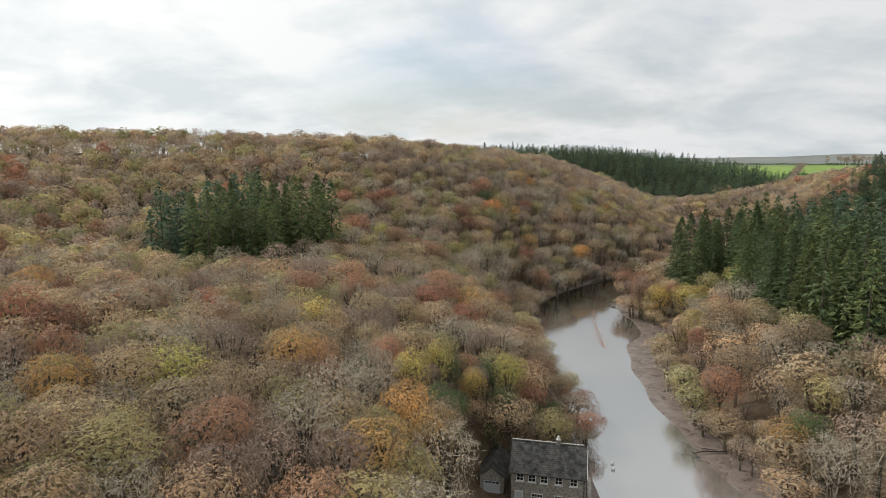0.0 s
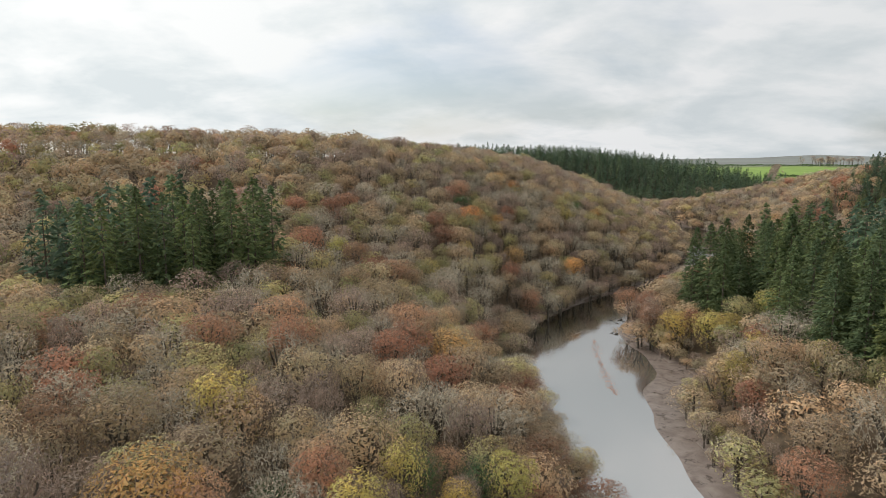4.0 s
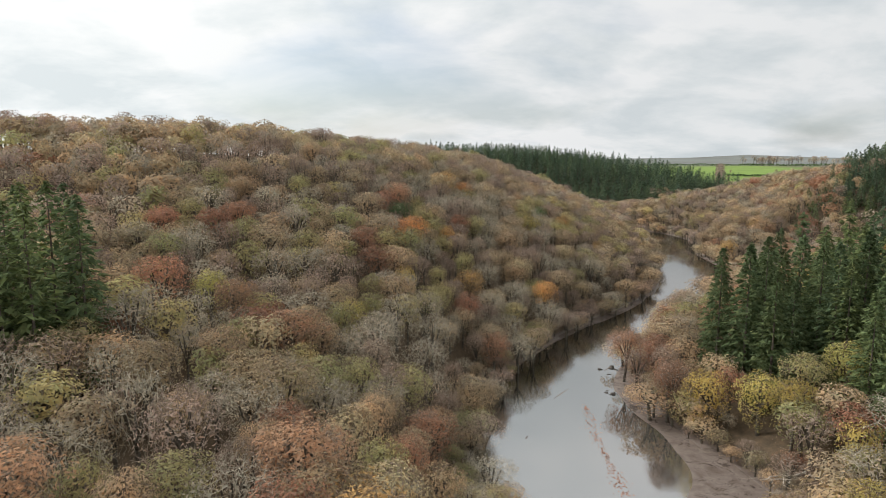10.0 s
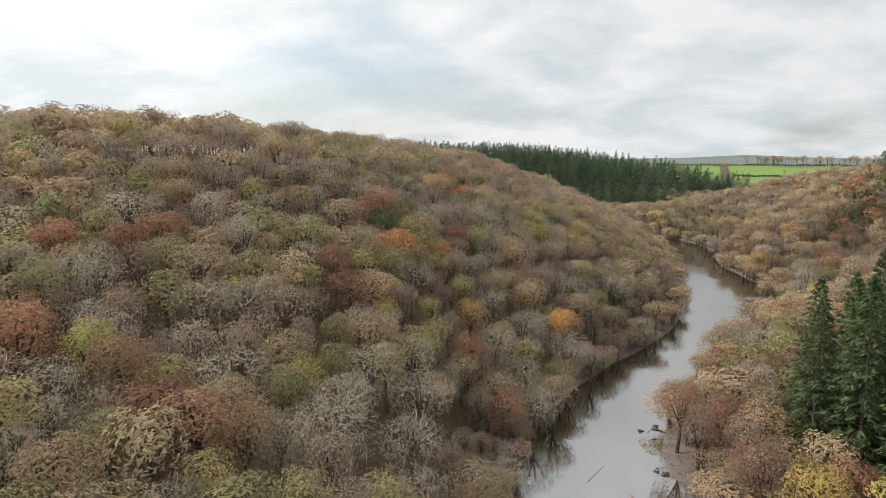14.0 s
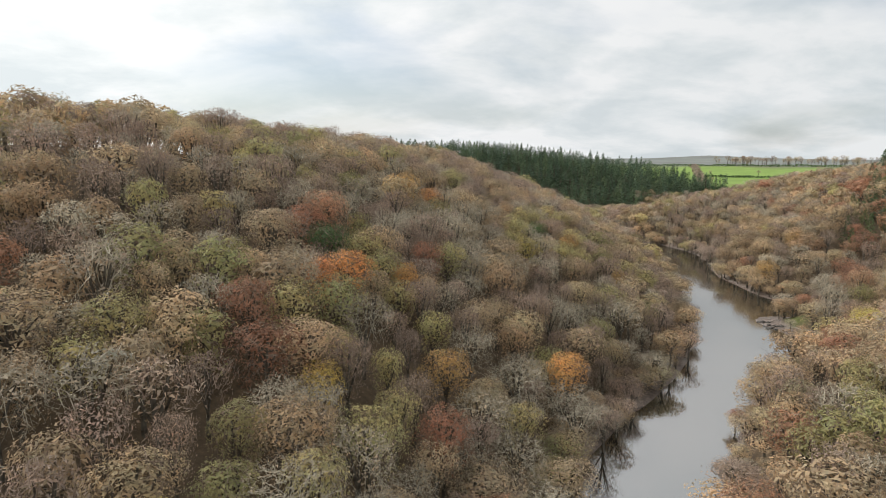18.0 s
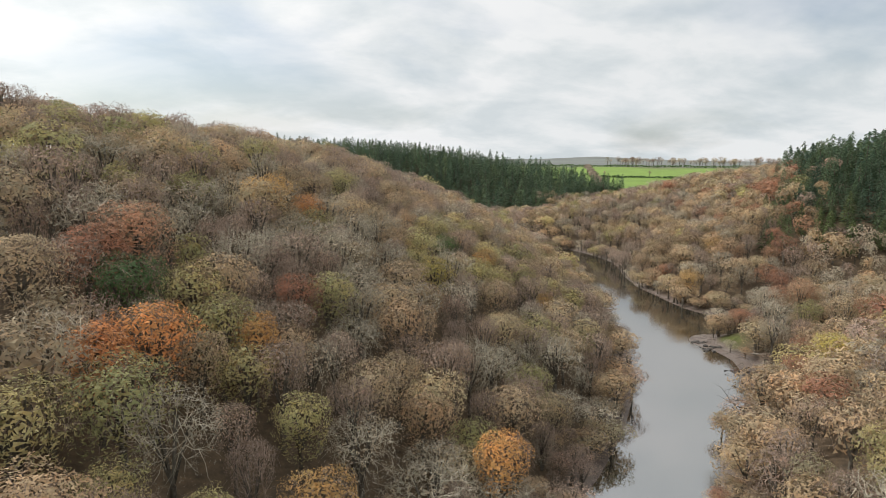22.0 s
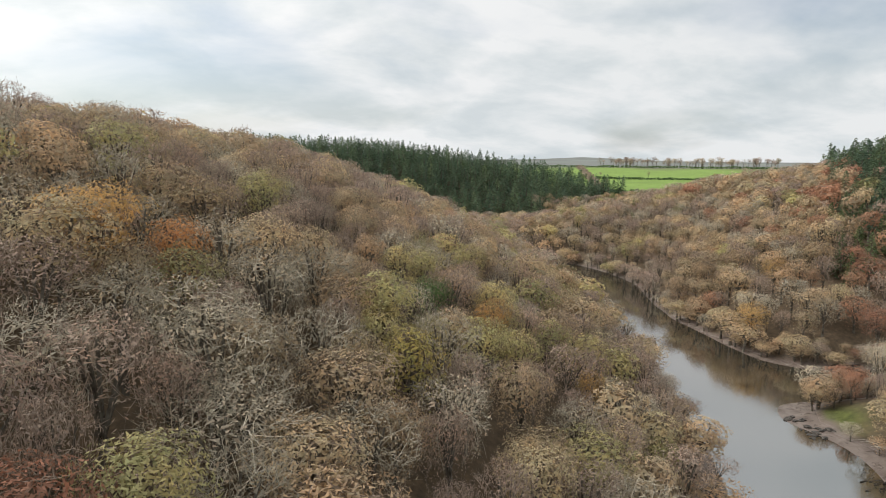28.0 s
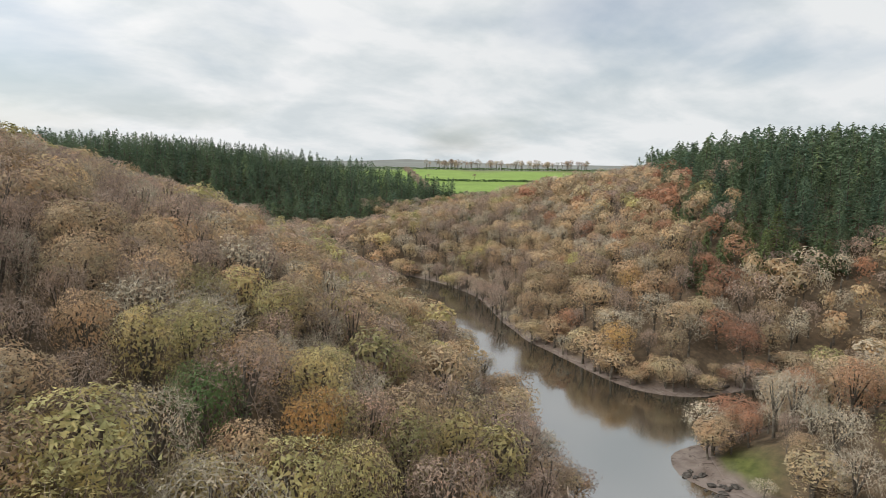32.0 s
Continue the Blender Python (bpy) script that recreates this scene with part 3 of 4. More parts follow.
far_stuff = {}


def plant_far(kind, level, v, x, y, z, scale, turn, tall=1.0):
    far_stuff.setdefault(kind, []).append((level, v, x, y, z, scale, turn, tall))


def fir_ground(x, y):
    """Which stand of firs a place belongs to, or none."""
    if ((x + 53) / 24) ** 2 + ((y - 163) / 20) ** 2 < 1:
        return 1
    if 94 < y < 196 and x < 132 and x > (66 if y < 122 else 66 + 0.28 * (y - 122) if y < 150 else 74 - 0.28 * (y - 150) if y < 178 else 66 + 0.9 * (y - 178)):
        return 2
    if 186 < x < 390 and 326 - 0.45 * (x - 186) < y < 324 + 0.78 * (x - 190):
        return 3
    return 0


def mean_noise(x, y, f, o):
    return noise.noise((x * f, y * f, o))


# single trees that stand out: kind, then places and sizes
NOTABLE = {
    "yellow": [(-28.8, 62.8, 1.4), (-19.4, 94.1, 1.25), (-0.7, 87.1, 0.8), (-4.2, 78.6, 0.9), (4.4, 87.2, 0.7), (10.1, 90.6, 1.0), (-18.0, 181.1, 1.0), (3.8, 184.7, 0.9), (14.9, 209.8, 0.8), (60.1, 275.0, 1.1), (190.5, 359.9, 1.0), (55.0, 131.5, 1.0), (67.0, 158.0, 1.0), (66.0, 164.0, 1.1), (77.5, 161.0, 1.1), (126.5, 250.0, 1.1), (61, 170, 1.2)],
    "amber": [(-6.7, 55.9, 1.1), (-36.2, 55.6, 1.0), (-64.6, 95.2, 1.1), (47.3, 80.3, 0.9), (-18.4, 74.1, 1.2), (5.5, 125.6, 1.4), (53.2, 233.1, 1.2), (27.8, 239.1, 0.9), (31.0, 220.8, 1.0), (33.1, 280.9, 1.3), (76.4, 290.0, 0.9), (86.2, 281.6, 0.8), (161.8, 323.7, 1.1), (181.3, 334.7, 1.0)],
    "bare": [(-22.7, 40.2, 1.0), (48.6, 70.9, 1.2), (1.7, 101.3, 1.35), (-8.5, 90.5, 0.9), (57.5, 101.6, 1.3), (-29.6, 107.7, 1.1), (8.1, 181.3, 1.2), (-5.9, 145.3, 1.2), (-25.2, 133.2, 1.3), (-5.1, 127.4, 1.2), (-19.7, 132.1, 1.1), (6.8, 174.0, 1.4), (-10.2, 196.0, 1.2), (34.6, 216.1, 1.2), (-25.7, 204.4, 1.1), (12.0, 191.2, 1.3), (16.0, 180.2, 1.2), (11.7, 228.0, 1.2), (20.3, 223.2, 1.1), (42.0, 266.8, 1.3), (52.4, 262.6, 1.2), (31.6, 261.8, 1.3), (62.2, 269.5, 1.2), (35.6, 270.5, 1.1), (65.0, 279.1, 1.1), (50.6, 273.1, 1.3), (52.8, 286.1, 1.3), (79.0, 146.0, 1.4), (67, 138, 1.5), (148.0, 283.0, 1.2), (137.5, 271.5, 0.9), (143.5, 275.5, 1.1), (150.0, 286.5, 0.9)],
    "rust": [(-19.2, 49.3, 1.2), (-16.1, 114.2, 1.2), (46.8, 98.9, 1.1), (-7.5, 81.9, 0.8), (-26.2, 112.0, 1.3), (-0.3, 123.7, 1.2), (-25.3, 181.0, 1.5), (-4.7, 169.3, 1.6), (0.0, 134.0, 1.5), (-2.9, 118.5, 1.0), (-19.5, 123.5, 1.4), (-59.5, 202.6, 1.2), (33.5, 250.5, 1.0), (28.2, 208.6, 1.0), (12.4, 245.6, 1.3), (-13.4, 177.3, 1.2), (32.6, 200.2, 1.0), (15.7, 249.3, 1.5), (6.6, 216.9, 1.2), (9.2, 211.1, 1.3), (178.3, 305.5, 1.2), (58.5, 196.0, 1.1), (61.5, 189.0, 1.2), (152.0, 277.0, 1.0), (153.0, 284.5, 0.9), (145.5, 288.0, 0.6), (147.5, 291.5, 0.6), (57.5, 176.0, 1.1)],
    "ochre": [(60.7, 101.3, 1.3), (59.5, 128.1, 1.2), (-31.2, 42.9, 1.1), (-25.7, 85.3, 1.2), (50.9, 102.8, 1.2), (-50.6, 110.0, 1.2), (-32.7, 78.1, 1.2), (-12.3, 159.6, 1.1), (-18.2, 150.8, 1.2), (-12.4, 205.4, 1.4), (7.9, 237.9, 1.2), (12.2, 198.6, 1.2), (24.5, 246.8, 1.3), (13.3, 212.6, 1.2), (41.5, 292.0, 1.4), (55.2, 281.7, 1.1), (170.7, 357.1, 1.2), (178.4, 354.9, 1.2), (141.5, 279.5, 0.6), (175.0, 343.0, 1.1)],
    "mauve": [(-9.1, 50.9, 1.2), (-14.5, 49.1, 1.2), (-16.5, 44.1, 1.2), (-25.2, 70.3, 1.3), (-9.4, 113.3, 1.2), (-10.4, 136.2, 1.6), (-37.2, 183.7, 1.5), (-7.0, 118.2, 1.2), (-9.0, 246.4, 1.2), (17.6, 212.2, 1.3), (29.8, 234.6, 1.2), (35.1, 260.9, 1.5), (60.0, 182.0, 1.1), (144.0, 282.0, 0.7), (138.0, 265.0, 0.9), (57.5, 174.5, 1.0)],
    "holly": [(-11.4, 81.1, 0.7), (16.0, 242.4, 1.2), (68.8, 291.9, 0.9), (50.0, 80.0, 0.9)],
    "olive": [(-10.9, 165.6, 1.0), (2.2, 180.9, 0.9), (12.0, 166.9, 1.1), (-29.0, 195.7, 1.0), (-5.2, 209.9, 1.1), (-29.1, 215.3, 1.1), (-17.2, 206.8, 1.0), (17.0, 224.6, 1.2), (11.4, 220.5, 1.1), (33.0, 304.7, 1.3), (37.9, 253.0, 1.2), (49.5, 303.2, 1.2), (71.5, 162.0, 1.2), (144.5, 269.0, 1.0)],
    "orange": [(39.5, 281.7, 0.9), (14.8, 229.8, 1.2), (18.5, 233.1, 1.2)],
    "fir": [(70.0, 182.5, 1.05), (71.0, 176.0, 1.25), (76.0, 178.5, 1.2), (69.0, 115.0, 1.1), (231.0, 453.0, 0.5), (234.5, 455.0, 0.45)],
}
NOTED = [(kind, *q) for kind, rows in NOTABLE.items() for q in rows]
# shrubs and small trees round the cottage
NOTED += [
    ("rust", 3.5, 88.3, 0.45), ("holly", 2.3, 84.1, 0.40), ("holly", 1.6, 79.4, 0.34), ("mauve", 4.4, 90.1, 0.50), ("ochre", 0.5, 79.7, 0.50), ("holly", 1.5, 83.0, 0.5), ("ochre", 4.5, 85.2, 0.45), ("holly", 7.0, 84.8, 0.42), ("mauve", 10.5, 91.5, 0.65), ("rust", 3.5, 94.0, 0.7), ("olive", -4.5, 73.5, 0.5),
    ("mauve", -2.0, 84.0, 0.7), ("ochre", -4.5, 78.5, 0.75), ("holly", 9.0, 87.5, 0.75), ("mauve", 5.0, 88.0, 0.75), ("olive", -4.0, 71.5, 0.6), ("bare", 14.0, 86.5, 0.55), ("olive", -7.0, 66.0, 0.7), ("holly", 7.0, 92.0, 0.75), ("holly", 13.0, 89.0, 0.6), ("holly", 17.0, 92.0, 0.6), ("holly", 1.0, 90.0, 0.7), ("holly", 0.6, 75.5, 0.7), ("holly", -0.5, 71.0, 0.8), ("holly", 1.8, 81.5, 0.6), ("amber", -4.0, 67.5, 1.0), ("amber", -1.5, 64.0, 0.8),
]
NOTED_AT = [q[1:] for q in NOTED]
spots = []
pr = random.Random(11)
step = 5.7
row, yy = 0, 6.0
while yy < 600:
    xx = -190.0 + (row % 2) * step * 0.5
    while xx < 400:
        spots.append((xx + pr.uniform(-1.7, 1.7), yy + pr.uniform(-1.7, 1.7), 0))
        xx += step
    yy += step * 0.87
    row += 1
cells = {}
for x, y, _ in spots + NOTED_AT:
    cells.setdefault((int(x // 6), int(y // 6)), []).append((x, y))
for _ in range(40000):
    x, y = pr.uniform(-150, 330), pr.uniform(30, 520)
    cx, cy = int(x // 6), int(y // 6)
    if all((x - a) ** 2 + (y - b) ** 2 > 17.0 for i in (-1, 0, 1) for j in (-1, 0, 1) for a, b in cells.get((cx + i, cy + j), ())):
        cells.setdefault((cx, cy), []).append((x, y))
        spots.append((x, y, 0))
# a fringe of low, wide trees along the water
for line in (LEFT_LINE, RIGHT_LINE):
    for (x0, y0), (x1, y1) in zip(line[:-1], line[1:]):
        if 10 < y0 < 500:
            n = math.hypot(x1 - x0, y1 - y0)
            for k in range(int(n / 4.4 + pr.random())):
                f, side = pr.random(), (1 if line is RIGHT_LINE else -1)
                off = ((-1.6 if y0 < 118 else 1.2 if y0 < 160 else -0.8 if y0 < 180 else 0.4 if y0 < 215 else 2.6 if y0 < 285 else -0.6) if side > 0 else -0.8) + pr.uniform(-2.3, 1.2)
                spots.append((x0 + (x1 - x0) * f + side * (y1 - y0) / n * off, y0 + (y1 - y0) * f - side * (x1 - x0) / n * off, 1))
            for k in range(int(n / 1.9 + pr.random()) if 60 < y0 < 460 else 0):
                f, side = pr.random(), (1 if line is RIGHT_LINE else -1)
                off = pr.uniform(-1.9, 4.0)
                spots.append((x0 + (x1 - x0) * f + side * (y1 - y0) / n * off, y0 + (y1 - y0) * f - side * (x1 - x0) / n * off, 2))
sx, sy = np.array([p[0] for p in spots]), np.array([p[1] for p in spots])
sz, sd = land(sx, sy)
placed = []
for x, y, z, d, fringe in zip(sx, sy, sz, sd, [p[2] for p in spots]):
    if d < (-3.4 if fringe else 3.0) or (3.6 < x < 26 and 64 < y < 83) or (17 < x < 30 and 60 < y < 93) or (0.8 < x < 22 and 50 < y < 79) or math.hypot(x - 138.5, y - 286) < 5.5 or (126 < x < 134 and 258 < y < 279):
        continue
    if y < 28 + 22 * mean_noise(x, y, 0.04, 6.0) or 0.6 * x + 0.8 * y > 690 or y > 560 + (x > 260) * 40:
        continue
    if x < 60 and (y > 375 or (y > 335 and x < -20) or (y > 300 and x < -110)):
        continue
    if x > 215 and y < 285 or x > 134 + 16 * mean_noise(x, y, 0.03, 4.0) and y < 215 or x > 150 + (y - 215) * 1.5 and 215 < y < 260:
        continue
    if any(math.hypot(x - a, y - b) < ((1.8, 1.8, 0.9)[fringe] if fringe else 2.5 * c + 0.3) for a, b, c in NOTED_AT):
        continue
    # distance from the ground that is overlooked from nearest
    t = min(max(((x + 18) * 82 + (y - 48) * 250) / (82 ** 2 + 250 ** 2), 0.0), 1.0)
    away = math.hypot(x + 18 - 82 * t, y - 48 - 250 * t)
    # and from the far shore at the river's bend
    f = min(max(((x - 152) * 48 + (y - 292) * 130) / (48 ** 2 + 130 ** 2), 0.0), 1.0)
    level = 0 if away < 26 else 1 if away < 72 or math.hypot(x - 152 - 48 * f, y - 292 - 130 * f) < 36 else 2
    stand = fir_ground(x, y)
    if stand == 3 and pr.random() < 0.5 * (1 - float(smooth(0, 36, 324 + 0.78 * (x - 190) - y))):
        stand = 0
    if stand:
        fx, fy = x + pr.uniform(-1.5, 1.5), y + pr.uniform(-1.5, 1.5)
        girth = pr.uniform(0.82, 1.15) * (1.16 if stand == 2 else 1.22 if stand == 1 else 0.62 + 0.46 * float(smooth(195, 300, x)))
        placed.append((away, "fir", 0 if stand == 2 and away < 62 else 1 if level < 2 or (stand == 3 and y < 380 and x < 265) else 2, fx, fy, z, girth, 0.80 if stand == 3 else 0.95))
        continue
    a, b = mean_noise(x, y, 0.045, 1.0), mean_noise(x, y, 0.03, 9.0)
    u = pr.random()
    if x > 60 + max(0, (y - 230)) * 0.9:
        u += 0.25 * a - (0.10 if y > 230 else 0)
        if y < 215:
            u = (u * 0.85 + 0.12) if pr.random() < 0.6 else pr.choice((0.2, 0.7, 0.95, 0.97, 1.1))
        kind = "ochre" if u < 0.45 else "bare" if u < 0.62 else "rust" if u < 0.73 else "mauve" if u < 0.92 else "olive" if u < 1.04 else "yellow"
    else:
        u += 0.3 * b + 0.05 * (1 - float(smooth(95, 150, y))) - 0.16 * float(smooth(210, 280, y))
        kind = "mauve" if u < 0.19 else "bare" if u < 0.41 else "ochre" if u < 0.74 else "olive" if u < 0.92 else "rust" if u < 1.22 else "yellow"
    size = pr.choice((0.8, 0.9, 1.0, 1.1, 1.3)) * pr.uniform(0.9, 1.1)
    tall = pr.uniform(0.88, 1.06) / size ** 0.65 * (0.8 + 0.2 * min(1.0, max(0.0, d) / 14))
    if fringe and (y > 180 or x > 35) and pr.random() < 0.25:
        kind = pr.choice(("bare", "mauve", "ochre"))
    if fringe:
        size, tall = (pr.uniform(0.7, 1.3), pr.uniform(0.42, 0.72)) if fringe == 1 else (pr.uniform(0.36, 0.62), pr.uniform(0.6, 0.9))
    placed.append((away, kind, level, x, y, max(z, 0.0) - 0.3, size, tall))
noted = [land_at(x, y) for _, x, y, _ in NOTED]
for (kind, x, y, size), z in zip(NOTED, noted):
    placed.append((0.0, kind, 0, x, y, z, size, 1.0 if kind == "fir" or size < 0.8 else 1.0 / size ** 0.7))
placed.sort()
counts = {}
for away, kind, level, x, y, z, size, tall in placed:
    counts[kind] = counts.get(kind, 0) + 1
    (plant if counts[kind] <= 300 and level < 2 else plant_far)(kind, level, pr.randrange(VARIANTS), x, y, z, size, pr.uniform(0, 360), tall)

# the plantation on the far hill, a spacing of about five metres
rows = [(x + pr.uniform(-1.8, 1.8), y + pr.uniform(-1.8, 1.8)) for y in np.arange(560, 735, 6.6) for x in np.arange(-60, 372, 6.6)]
rows = [(x, y) for x, y in rows if y > 572 + 45 * max(0, (x - 250) / 90) and 0.6 * x + 0.8 * y < 735]
heights, _ = land(np.array([p[0] for p in rows]), np.array([p[1] for p in rows]))
for (x, y), z in zip(rows, heights):
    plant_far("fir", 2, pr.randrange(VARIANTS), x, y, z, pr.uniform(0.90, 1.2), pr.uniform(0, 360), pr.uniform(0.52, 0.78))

for kind, rows in far_stuff.items():
    vs, ts, idx, tone, off = [], [], [], [], 0
    for level, v, x, y, z, scale, turn, tall in rows:
        trunk, crown = proto[kind, level, v]
        cv, ct, ci = stack([(a, b, 2) for a, b, _ in (trunk if level < 2 else trunk[:1])] + crown)
        a = radians(turn)
        q = cv * [scale, scale, scale * tall]
        q = np.c_[q[:, 0] * math.cos(a) - q[:, 1] * math.sin(a) + x, q[:, 0] * math.sin(a) + q[:, 1] * math.cos(a) + y, q[:, 2] + z]
        vs.append(q)
        ts.append(ct + off)
        idx.append(ci)
        tone.append(np.full(len(q), pr.random()))
        off += len(q)
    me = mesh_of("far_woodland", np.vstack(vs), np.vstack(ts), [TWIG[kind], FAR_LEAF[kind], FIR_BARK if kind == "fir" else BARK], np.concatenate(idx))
    me.attributes.new("tone", "FLOAT", "POINT").data.foreach_set("value", np.concatenate(tone).astype(np.float32))
    name = "conifer_plantation" if kind == "fir" else "distant_woodland"
    tagged(new(name, me), "dense dark green conifer plantation on the far hill" if kind == "fir" else "far autumn woodland of " + KINDS[kind][0].replace("_", " ") + "s on the valley side", "woodland", kind="stuff")


# ---- plain helpers for built things ----
def part(name, bm, mat, parent=None, label=""):
    me = bpy.data.meshes.new(name)
    bm.to_mesh(me)
    bm.free()
    me.materials.append(mat)
    ob = new(name, me)
    if parent is not None:
        ob.parent = parent
    return tagged(ob, label)


def block(*boxes, bevel=0.0):
    """A bmesh of boxes, each (x0, y0, z0, x1, y1, z1)."""
    bm = bmesh.new()
    for x0, y0, z0, x1, y1, z1 in boxes:
        v = [bm.verts.new(p) for p in ((x0, y0, z0), (x1, y0, z0), (x1, y1, z0), (x0, y1, z0), (x0, y0, z1), (x1, y0, z1), (x1, y1, z1), (x0, y1, z1))]
        for f in ((3, 2, 1, 0), (4, 5, 6, 7), (0, 1, 5, 4), (1, 2, 6, 5), (2, 3, 7, 6), (3, 0, 4, 7)):
            bm.faces.new([v[k] for k in f])
    if bevel:
        bmesh.ops.bevel(bm, geom=bm.edges[:], offset=bevel, segments=1, affect="EDGES")
    return bm


def prism(profile, y0, y1):
    """A profile of (x, z) drawn from y0 to y1."""
    bm = bmesh.new()
    a, b = [bm.verts.new((x, y0, z)) for x, z in profile], [bm.verts.new((x, y1, z)) for x, z in profile]
    bm.faces.new(a)
    bm.faces.new(b[::-1])
    for k in range(len(a)):
        bm.faces.new((a[k], b[k], b[(k + 1) % len(a)], a[(k + 1) % len(a)]))
    bmesh.ops.recalc_face_normals(bm, faces=bm.faces[:])
    return bm


def plain(name, dark, pale, scale, rough=0.9, relief=0.0, detail=6):
    m, n, l, b = material(name, rough, 0.3)
    pos = n.new("ShaderNodeTexCoord").outputs["Object"]
    f = noise_at(n, l, scale, detail, 0.65, pos)
    l.new(ramp(n, l, f, (0.32, dark), (0.68, pale)), b.inputs["Base Color"])
    if relief:
        bump(n, l, b, f, 0.6, relief)
    return m


STONE = plain("rubble_stone", (0.17, 0.158, 0.14), (0.46, 0.425, 0.37), 2.6, 0.95, 0.05)
SLATE = plain("lichened_slate", (0.010, 0.011, 0.012), (0.105, 0.10, 0.09), 1.3, 0.85, 0.02, 12)
WHITE = plain("white_paint", (0.68, 0.68, 0.66), (0.80, 0.80, 0.79), 3.0, 0.5)
GREY_DOOR = plain("pale_grey_paint", (0.46, 0.48, 0.50), (0.56, 0.58, 0.60), 2.0, 0.5)
CONCRETE = plain("worn_concrete", (0.22, 0.21, 0.19), (0.40, 0.38, 0.34), 0.9, 0.95)
IRON = plain("black_iron", (0.02, 0.02, 0.02), (0.05, 0.05, 0.05), 2.0, 0.5)
ROCK = plain("wet_dark_rock", (0.025, 0.022, 0.02), (0.10, 0.085, 0.07), 1.2, 0.55, 0.05)
WET_WOOD = plain("wet_black_wood", (0.02, 0.017, 0.014), (0.07, 0.055, 0.045), 2.0, 0.6)
DEAD_WOOD = plain("bleached_wood", (0.42, 0.37, 0.31), (0.66, 0.60, 0.52), 2.0, 0.9)
GLASS, _, _, glass_b = material("dark_window_glass", 0.04, 0.6)
glass_b.inputs["Base Color"].default_value = (0.012, 0.014, 0.016, 1)


# ---- the riverside cottage ----
def window(parent, x, z, w, h, lights):
    """A sash window set in the front wall: frame, bars, panes, sill."""
    win = tagged(new("window"), "")
    win.parent = parent
    t = 0.09
    part("frame", block((x - w / 2, -0.05, z, x - w / 2 + t, 0.06, z + h), (x + w / 2 - t, -0.05, z, x + w / 2, 0.06, z + h), (x - w / 2 + t, -0.05, z, x + w / 2 - t, 0.06, z + t), (x - w / 2 + t, -0.05, z + h - t, x + w / 2 - t, 0.06, z + h)), WHITE, win, "white-painted window frame")
    bars = [(x - w / 2 + t, -0.02, z + h * 0.5 - 0.025, x + w / 2 - t, 0.03, z + h * 0.5 + 0.025)]
    for k in range(1, lights):
        c = x - w / 2 + w * k / lights
        bars += [(c - 0.03, -0.025, z + t, c + 0.03, 0.03, z + h - t)]
    part("glazing_bars", block(*bars), WHITE, win)
    for k in range(lights):
        a, b = x - w / 2 + w * k / lights, x - w / 2 + w * (k + 1) / lights
        part("pane", block((a + 0.03, 0.035, z + t * 0.6, b - 0.03, 0.05, z + h - t * 0.6)), GLASS, win)
    part("sill", block((x - w / 2 - 0.08, -0.16, z - 0.10, x + w / 2 + 0.08, 0.02, z - 0.005)), WHITE, win)


house = tagged(new("cottage"), "stone riverside cottage with lichened slate roof and white sash windows", "house")
house.matrix_basis = pose(8.8, 75.6, 1.15, 0, 0, -12.5)
L_, D_, H_, R_ = 9.6, 6.2, 4.8, 7.7
openings = [(1.25, 3.5), (2.8, 3.5), (4.35, 3.5), (6.2, 3.5), (8.1, 3.5)]
part("front_wall", block((0, 0.05, -1.2, L_, 0.5, H_)), STONE, house, "mottled grey rubble-stone wall")
part("back_wall", block((0, D_ - 0.5, -1.2, L_, D_, H_)), STONE, house)
for x0 in (0.0, L_ - 0.5):
    bm = prism([(0.5, -1.2), (D_ - 0.5, -1.2), (D_ - 0.5, H_), (D_ / 2, R_ - 0.35), (0.5, H_)], 0, 0.5)
    bmesh.ops.transform(bm, matrix=Matrix(((0, 1, 0, x0), (1, 0, 0, 0), (0, 0, 1, 0), (0, 0, 0, 1))), verts=bm.verts[:])
    bmesh.ops.recalc_face_normals(bm, faces=bm.faces[:])
    part("gable_wall", bm, STONE, house)
slope = math.hypot(D_ / 2 + 0.25, R_ - H_ + 0.25)
for side in (0, 1):
    roof = new("roof_slope")
    roof.parent = house
    tagged(roof, "dark slate roof slope blotched with pale lichen")
    courses = 16
    for k in range(courses):
        f0, f1 = k / courses, (k + 1) / courses + 0.02
        y0, y1 = -0.25 + (D_ / 2 + 0.25) * f0, -0.25 + (D_ / 2 + 0.25) * f1
        z0, z1 = H_ - 0.18 + (R_ - H_ + 0.18) * f0, H_ - 0.18 + (R_ - H_ + 0.18) * f1
        bm = bmesh.new()
        pts = [(-0.15, y0, z0 + 0.07), (L_ + 0.15, y0, z0 + 0.07), (L_ + 0.15, y1, z1 + 0.03), (-0.15, y1, z1 + 0.03), (-0.15, y0, z0), (L_ + 0.15, y0, z0)]
        if side:
            pts = [(p[0], D_ - p[1], p[2]) for p in pts]
        v = [bm.verts.new(p) for p in pts]
        bm.faces.new(v[:4])
        bm.faces.new((v[4], v[5], v[1], v[0]))
        part("slate_course", bm, SLATE, roof)
part("ridge_tiles", block(*[(-0.15 + 0.5 * k, D_ / 2 - 0.14, R_ - 0.02, -0.15 + 0.5 * k + 0.47, D_ / 2 + 0.14, R_ + 0.10) for k in range(19)], bevel=0.03), CONCRETE, house, "pale mortared ridge tiles")
